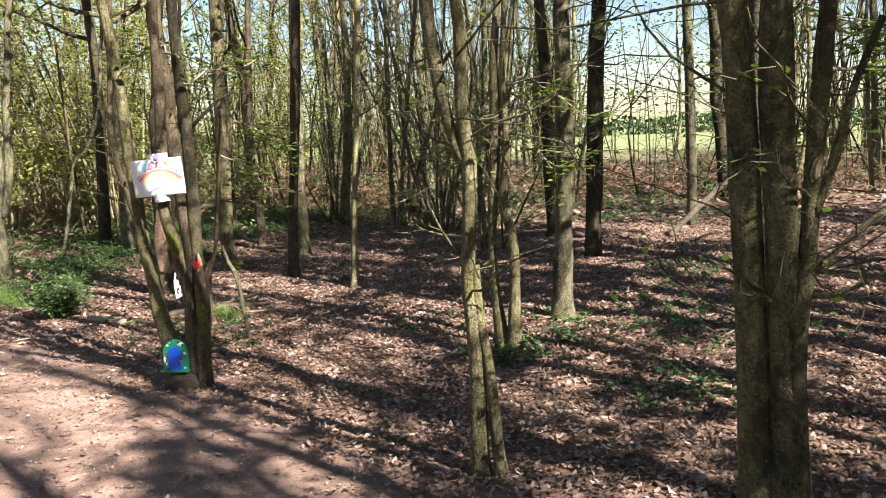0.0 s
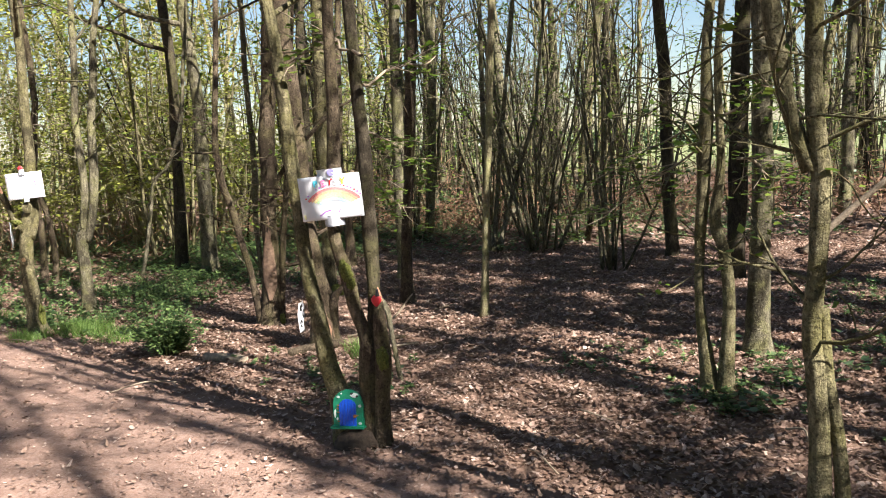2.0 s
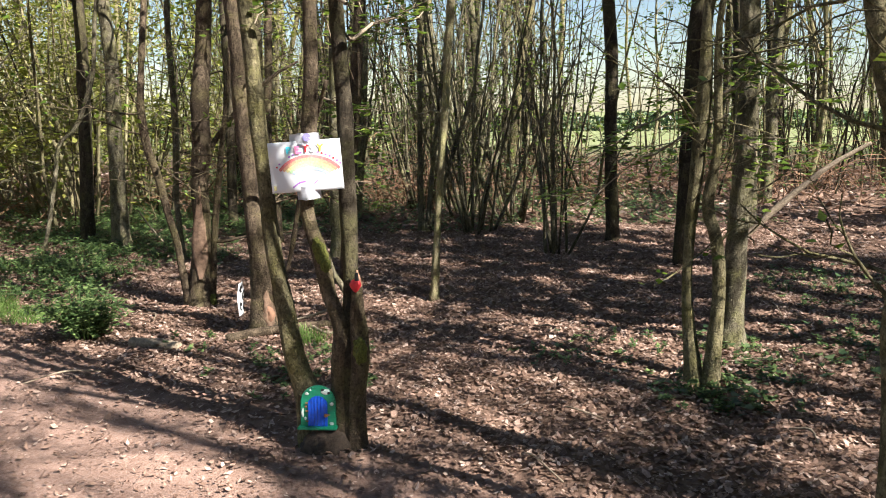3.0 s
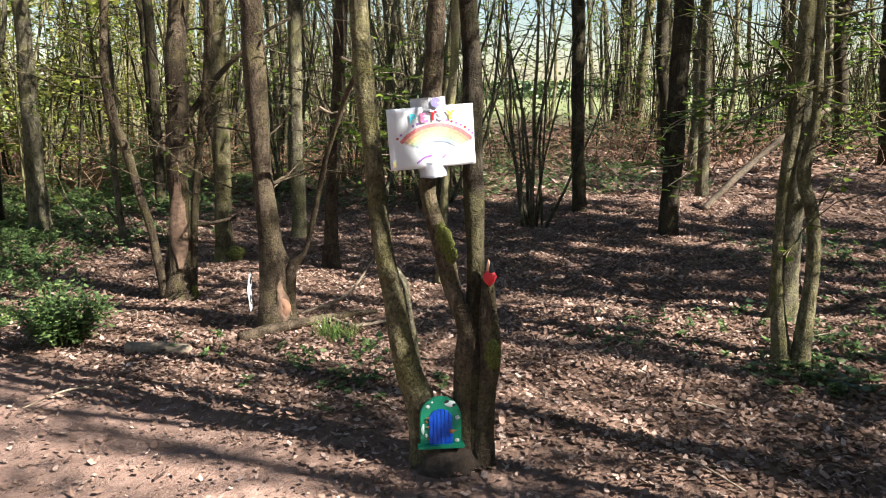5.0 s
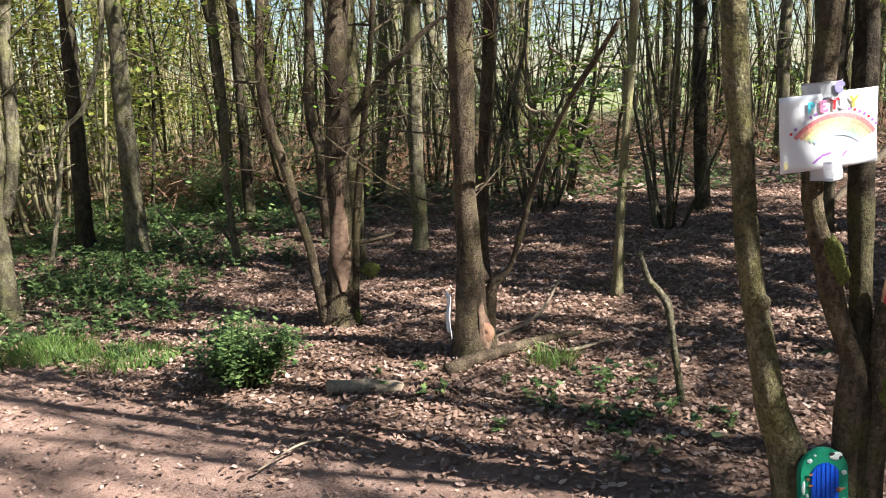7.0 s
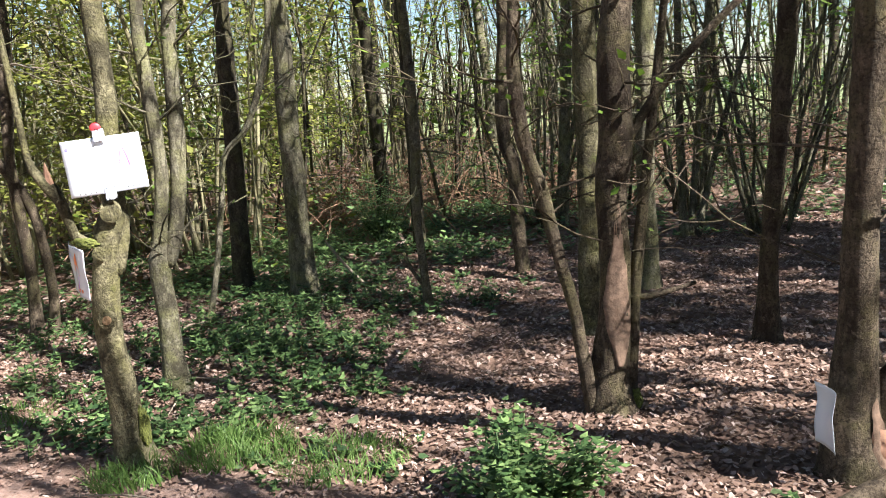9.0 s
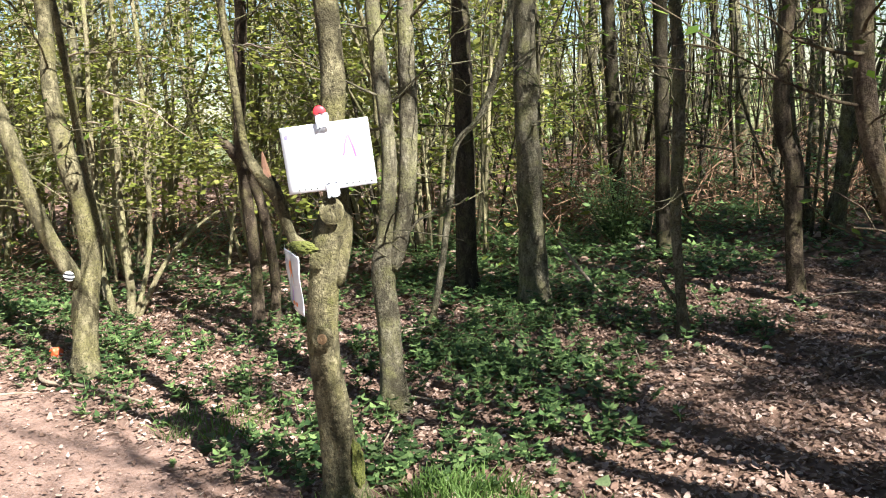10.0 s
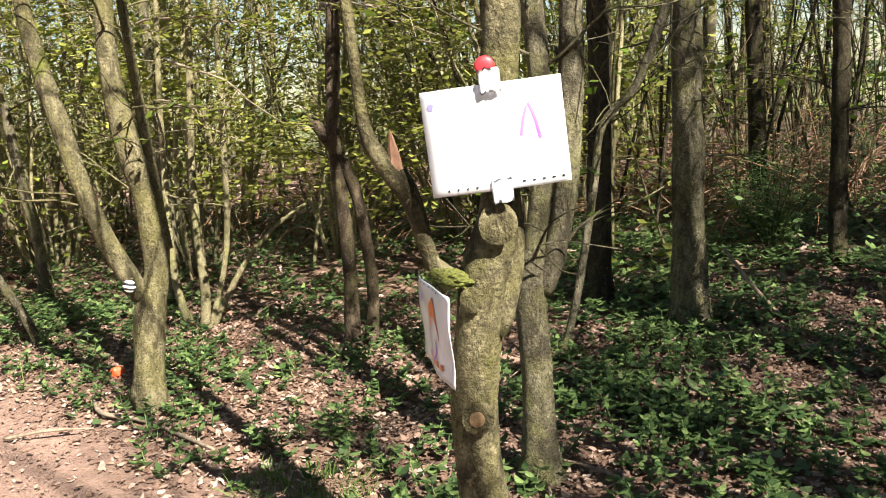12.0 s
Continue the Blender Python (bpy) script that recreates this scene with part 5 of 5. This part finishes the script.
# ---- the fairy door ----
def arch_outline(half, tall, n=14):
    """Points of an arched board, from the lower left over the top to the lower right."""
    spring = tall - half
    return [(-half, 0)] + [(half * math.cos(radians(180 - 180 * i / n)), spring + half * math.sin(radians(180 - 180 * i / n))) for i in range(n + 1)] + [(half, 0)]


def board(outline, front, back, bevel=0.0015):
    bm = bmesh.new()
    a = [bm.verts.new((x, front, z)) for x, z in outline]
    bm.faces.new(a)
    r = bmesh.ops.extrude_face_region(bm, geom=bm.faces[:])
    bmesh.ops.translate(bm, vec=(0, back - front, 0), verts=[v for v in r["geom"] if isinstance(v, bmesh.types.BMVert)])
    bmesh.ops.recalc_face_normals(bm, faces=bm.faces)
    bmesh.ops.bevel(bm, geom=[e for e in bm.edges if e.calc_face_angle(0) > 0.9], offset=bevel, segments=2, affect="EDGES")
    return bm


fairy = new("fairy_door")
fairy.matrix_basis = pose(-1.594, 4.690, 0.110, -4, 0, -10)
tagged(fairy, "small arched blue fairy door in a green frame at a tree foot", "fairy door")
frame_board = part("door_frame", board(arch_outline(0.077, 0.184), -0.010, 0.012, 0.003), DOOR_GREEN, fairy, "glossy green arched frame with pale painted stones")
for k in range(6):
    x0 = -0.0435 + 0.0145 * k
    mid = x0 + 0.0072
    top = lambda x: 0.092 + math.sqrt(max(0.0, 0.0465 ** 2 - x * x)) * 1.05
    part("plank", board([(x0 + 0.0006, 0.006), (x0 + 0.0006, top(x0 + 0.001)), (mid, top(mid)), (x0 + 0.0139, top(x0 + 0.0135)), (x0 + 0.0139, 0.006)], -0.0165, -0.009, 0.0016), DOOR_BLUE, fairy, "blue painted plank")
bm = bmesh.new()
bmesh.ops.create_cube(bm, size=1)
bmesh.ops.scale(bm, vec=(0.172, 0.045, 0.012), verts=bm.verts)
bmesh.ops.translate(bm, vec=(0, -0.014, 0.001), verts=bm.verts)
bmesh.ops.bevel(bm, geom=bm.edges[:], offset=0.003, segments=2, affect="EDGES")
part("doorstep", bm, DOOR_GREEN, fairy, "green painted doorstep")
for x, z, sx, sz in ((0.036, 0.158, 0.020, 0.013), (-0.046, 0.150, 0.009, 0.007), (-0.030, 0.166, 0.005, 0.004), (0.062, 0.105, 0.009, 0.008), (-0.066, 0.066, 0.006, 0.021), (-0.055, 0.040, 0.005, 0.008), (0.060, 0.018, 0.009, 0.008), (-0.052, 0.092, 0.005, 0.005)):
    bm = bmesh.new()
    bmesh.ops.create_icosphere(bm, subdivisions=2, radius=1)
    for v in bm.verts:
        v.co *= 1 + 0.3 * noise.noise(v.co * 1.7 + Vector((x * 90, z * 90, 0)))
    bmesh.ops.scale(bm, vec=(sx, 0.004, sz), verts=bm.verts)
    bmesh.ops.translate(bm, vec=(x, -0.0105, z), verts=bm.verts)
    part("stone", bm, STONE if z != 0.092 else KNOB, frame_board, "pale painted stone")
for x, z in ((0.047, 0.154), (0.024, 0.166)):
    bm = bmesh.new()
    bmesh.ops.create_icosphere(bm, subdivisions=2, radius=0.008)
    bmesh.ops.scale(bm, vec=(1.2, 0.4, 0.8), verts=bm.verts)
    bmesh.ops.translate(bm, vec=(x, -0.011, z), verts=bm.verts)
    part("dark_spot", bm, BLACK, frame_board)
bm = bmesh.new()
bmesh.ops.create_uvsphere(bm, u_segments=14, v_segments=10, radius=0.0085)
bmesh.ops.translate(bm, vec=(0.038, -0.024, 0.058), verts=bm.verts)
for f in bm.faces:
    f.smooth = True
knob = part("door_knob", bm, KNOB, fairy, "round brown knob")
bm = bmesh.new()
bmesh.ops.create_cone(bm, cap_ends=True, segments=10, radius1=0.005, radius2=0.0015, depth=0.016, matrix=pose(0.050, -0.024, 0.060, 0, 80, 0))
part("knob_tip", bm, KNOB, knob)
for z in (0.03, 0.075, 0.11):
    bm = bmesh.new()
    bmesh.ops.create_cube(bm, size=1)
    bmesh.ops.scale(bm, vec=(0.012, 0.003, 0.005), verts=bm.verts)
    bmesh.ops.translate(bm, vec=(-0.046, -0.017, z), verts=bm.verts)
    part("hinge", bm, KNOB, fairy, "small brown hinge")

# the mound of roots and earth under the door; its dark colour holds the shade there
bm = bmesh.new()
bmesh.ops.create_icosphere(bm, subdivisions=4, radius=1)
for v in bm.verts:
    v.co *= 1 + 0.12 * noise.noise(v.co * 2.2) + 0.05 * noise.noise(v.co * 7)
bmesh.ops.scale(bm, vec=(0.125, 0.085, 0.105), verts=bm.verts)
for f in bm.faces:
    f.smooth = True
me = bpy.data.meshes.new("root_mound")
bm.to_mesh(me)
bm.free()
me.materials.append(SHADED_MOULD)
mound = new("root_mound", me)
mound.matrix_basis = pose(-1.56, 4.70, -0.005, 0, 0, -14)
tagged(mound, "mound of roots and earth under a small door, darkened for shade", "root mound")

# red hanging ornament on the broken stub
root = new("ornament")
root.matrix_basis = pose(-1.415, 4.655, 0.742, 0, 0, -10) @ Matrix.Scale(0.75, 4)
tagged(root, "round red wooden ornament hung on a broken tree stub", "ornament")
bm = bmesh.new()
bmesh.ops.create_uvsphere(bm, u_segments=18, v_segments=12, radius=0.034)
for v in bm.verts:
    v.co.z *= 1.0 if v.co.z > 0 else 1.25
    v.co.x *= 1.0 if v.co.z > 0 else 1 + v.co.z * 9
bmesh.ops.scale(bm, vec=(1, 0.4, 1), verts=bm.verts)
for f in bm.faces:
    f.smooth = True
part("body", bm, RED, root)
bm = bmesh.new()
bmesh.ops.create_cone(bm, cap_ends=True, segments=12, radius1=0.013, radius2=0.008, depth=0.045, matrix=Matrix.Translation((0.008, 0, 0.048)))
part("cap", bm, BLACK, root, "dark top")

# striped pebble bee in the fork of a tree
root = new("bee_ornament")
root.matrix_basis = pose(-6.705, 9.385, 0.617, 0, 12, 10)
tagged(root, "small pebble painted with black and white stripes in a tree fork", "ornament")
for k, (mat, lab) in enumerate(((WHITE_INK, "white stripe"), (BLACK, "black stripe"), (WHITE_INK, "white stripe"), (BLACK, "black stripe"), (WHITE_INK, "white stripe"))):
    z0, z1 = -0.03 + 0.012 * k, -0.018 + 0.012 * k
    bm = bmesh.new()
    rings = []
    for j in range(5):
        z = z0 + (z1 - z0) * j / 4
        rr = 0.032 * math.sqrt(max(0.0, 1 - (z / 0.0305) ** 2)) + 0.0004
        rings.append([bm.verts.new((rr * math.cos(2 * math.pi * i / 16), 0.6 * rr * math.sin(2 * math.pi * i / 16), z)) for i in range(16)])
    for a, b in zip(rings, rings[1:]):
        for i in range(16):
            bm.faces.new((a[i], a[(i + 1) % 16], b[(i + 1) % 16], b[i])).smooth = True
    bm.faces.new(rings[0][::-1])
    bm.faces.new(rings[-1])
    part("stripe", bm, mat, root, lab)

# red painted stone at the foot of that tree
bm = bmesh.new()
bmesh.ops.create_icosphere(bm, subdivisions=3, radius=1)
for v in bm.verts:
    v.co *= 1 + 0.25 * noise.noise(v.co * 1.4)
bmesh.ops.scale(bm, vec=(0.045, 0.03, 0.04), verts=bm.verts)
me = bpy.data.meshes.new("painted_stone")
bm.to_mesh(me)
bm.free()
me.materials.append(RED_STONE)
ob = new("painted_stone", me)
ob.matrix_basis = pose(-7.12, 9.78, 0.045, 0, 30, 40)
tagged(ob, "orange-red painted stone lying by a tree foot", "stone")


# ---- knots and torn wood on the trees ----
def knot(x, y, z, r, yaw, material, label):
    bm = bmesh.new()
    n, m = 20, 7
    rings = []
    for j in range(m):
        f = j / (m - 1)
        rr = r * (1.25 - 1.2 * f)
        zz = r * (0.1 + 0.24 * math.sin(f * 2.2) - 0.35 * (f > 0.7) * (f - 0.7))
        rings.append([bm.verts.new((rr * math.cos(2 * math.pi * i / n) * (1 + 0.12 * noise.noise(Vector((i, j, x)))), -zz, rr * 1.1 * math.sin(2 * math.pi * i / n))) for i in range(n)])
    for a, b in zip(rings, rings[1:]):
        for i in range(n):
            bm.faces.new((a[i], a[(i + 1) % n], b[(i + 1) % n], b[i])).smooth = True
    bm.faces.new(rings[-1])
    me = bpy.data.meshes.new("knot")
    bm.to_mesh(me)
    bm.free()
    me.materials.append(material)
    ob = new("knot", me)
    host = min((o for o in scene.objects if o.parent is None and o.name.startswith("tree")), key=lambda o: (o.location.xy - Vector((x, y))).length)
    ob.parent = host
    ob.matrix_basis = host.matrix_basis.inverted() @ pose(x, y, z, 0, 0, yaw)
    tagged(ob, label)


knot(-4.742, 7.704, 0.656, 0.030, 12, MOSSY, "healed branch knot")
knot(-4.742, 7.693, 0.656, 0.014, 12, HEART, "pale heart of a healed knot")
knot(-4.664, 7.706, 1.099, 0.034, 12, MOSSY, "round swollen bark knot")
knot(-4.735, 7.712, 0.93, 0.022, 5, MOSSY, "small dark bark knot")
knot(-1.745, 4.795, 0.74, 0.018, -10, MOSSY, "small bark knot")
knot(-2.02, 6.68, 0.14, 0.040, -20, WOOD, "torn hollow in the stump")


def splinter(x, y, z, tall, r):
    """A snapped limb's end of bare wood, drawn out to a point."""
    host = min((o for o in scene.objects if o.parent is None and o.name.startswith("tree")), key=lambda o: (o.location.xy - Vector((x, y))).length)
    g = Shape()
    g.tube([Vector((x, y, z)) + Vector((-0.06, 0, 1)) * tall * f for f in (0, 0.3, 0.6, 0.85, 1.0)], [r, r * 1.05, r * 0.8, r * 0.4, r * 0.1], 7, 0.5)
    link("broken_end", [host.matrix_basis.inverted() @ v for v in g.v], g.f, WOOD, host, "torn pinkish wood of a snapped limb", False)


splinter(-4.885, 7.735, 1.19, 0.125, 0.016)
splinter(-1.402, 4.69, 0.70, 0.10, 0.016)


def moss(x, y, z, sx, sy, sz, yaw=0, lean=0):
    """A cushion of moss that clings to a stem."""
    bm = bmesh.new()
    bmesh.ops.create_icosphere(bm, subdivisions=4, radius=1)
    for v in bm.verts:
        v.co *= 1 + 0.30 * noise.noise(v.co * 2.5 + Vector((x, y, z)) * 9) + 0.16 * noise.noise(v.co * 9)
    bmesh.ops.scale(bm, vec=(sx, sy, sz), verts=bm.verts)
    host = min((o for o in scene.objects if o.parent is None and o.name.startswith("tree")), key=lambda o: (o.location.xy - Vector((x, y))).length)
    ob = part("moss", bm, MOSS, host, "bright yellow-green moss cushion")
    ob.matrix_basis = host.matrix_basis.inverted() @ pose(x, y, z, 0, lean, yaw)


moss(-1.561, 4.723, 0.874, 0.026, 0.020, 0.060, 0, -18)
moss(-1.539, 4.717, 0.818, 0.020, 0.018, 0.030, 0, 0)
moss(-1.403, 4.655, 0.456, 0.028, 0.030, 0.060, 0, 0)
moss(-2.547, 7.590, 0.040, 0.030, 0.030, 0.050, 0, 0)
moss(-2.264, 8.811, 0.051, 0.090, 0.060, 0.060, 0, 0)
moss(-4.785, 7.745, 0.975, 0.055, 0.045, 0.020, 0, 12)
moss(-4.683, 7.768, 0.147, 0.025, 0.040, 0.090, 0, 0)


def stem_patch(x0, y0, z0, z1, r0, r1, dx, face, half, material, label, seed):
    """A pinkish-brown patch on a stem: it follows the round of the stem and tapers upwards."""
    bm = bmesh.new()
    n, m = 16, 10
    grid = []
    for j in range(n + 1):
        f = j / n
        z, rr = z0 + (z1 - z0) * f, (r0 + (r1 - r0) * f) * 1.04
        wide = half * (1 - f ** 2.2) * min(1.0, 0.12 + 3.5 * f) * (0.85 + 0.3 * noise.noise(Vector((seed, f * 6, 0)))) + 4
        mid = face + 12 * noise.noise(Vector((seed, f * 3, 5)))
        row = []
        for i in range(m + 1):
            a = radians(mid + wide * (2 * i / m - 1))
            q = rr * (1 + 0.05 * noise.noise(Vector((i * 0.7, z * 14, seed)))) * (0.93 if i in (0, m) else 1.0)
            row.append(bm.verts.new((x0 + dx * f + q * math.cos(a), y0 + q * math.sin(a), z)))
        grid.append(row)
    for j in range(n):
        for i in range(m):
            bm.faces.new((grid[j][i], grid[j][i + 1], grid[j + 1][i + 1], grid[j + 1][i])).smooth = True
    host = min((o for o in scene.objects if o.parent is None and o.name.startswith("tree")), key=lambda o: (o.location.xy - Vector((x0, y0))).length)
    ob = part("bare_wood", bm, material, host, label)
    ob.matrix_basis = host.matrix_basis.inverted()


PATCH_BROWN = plain("pinkish_brown", (0.20, 0.125, 0.082), 0.85, 0.5, 30, 0, 0.7)
stem_patch(-2.63, 7.635, 0.22, 0.93, 0.086, 0.067, 0.03, -84, 58, PATCH_BROWN, "pinkish-brown patch on the trunk, tapering upwards", 3)
stem_patch(-2.055, 6.77, 0.02, 0.30, 0.114, 0.086, -0.02, -55, 36, PATCH_BROWN, "torn orange-brown wood at the stump", 7)
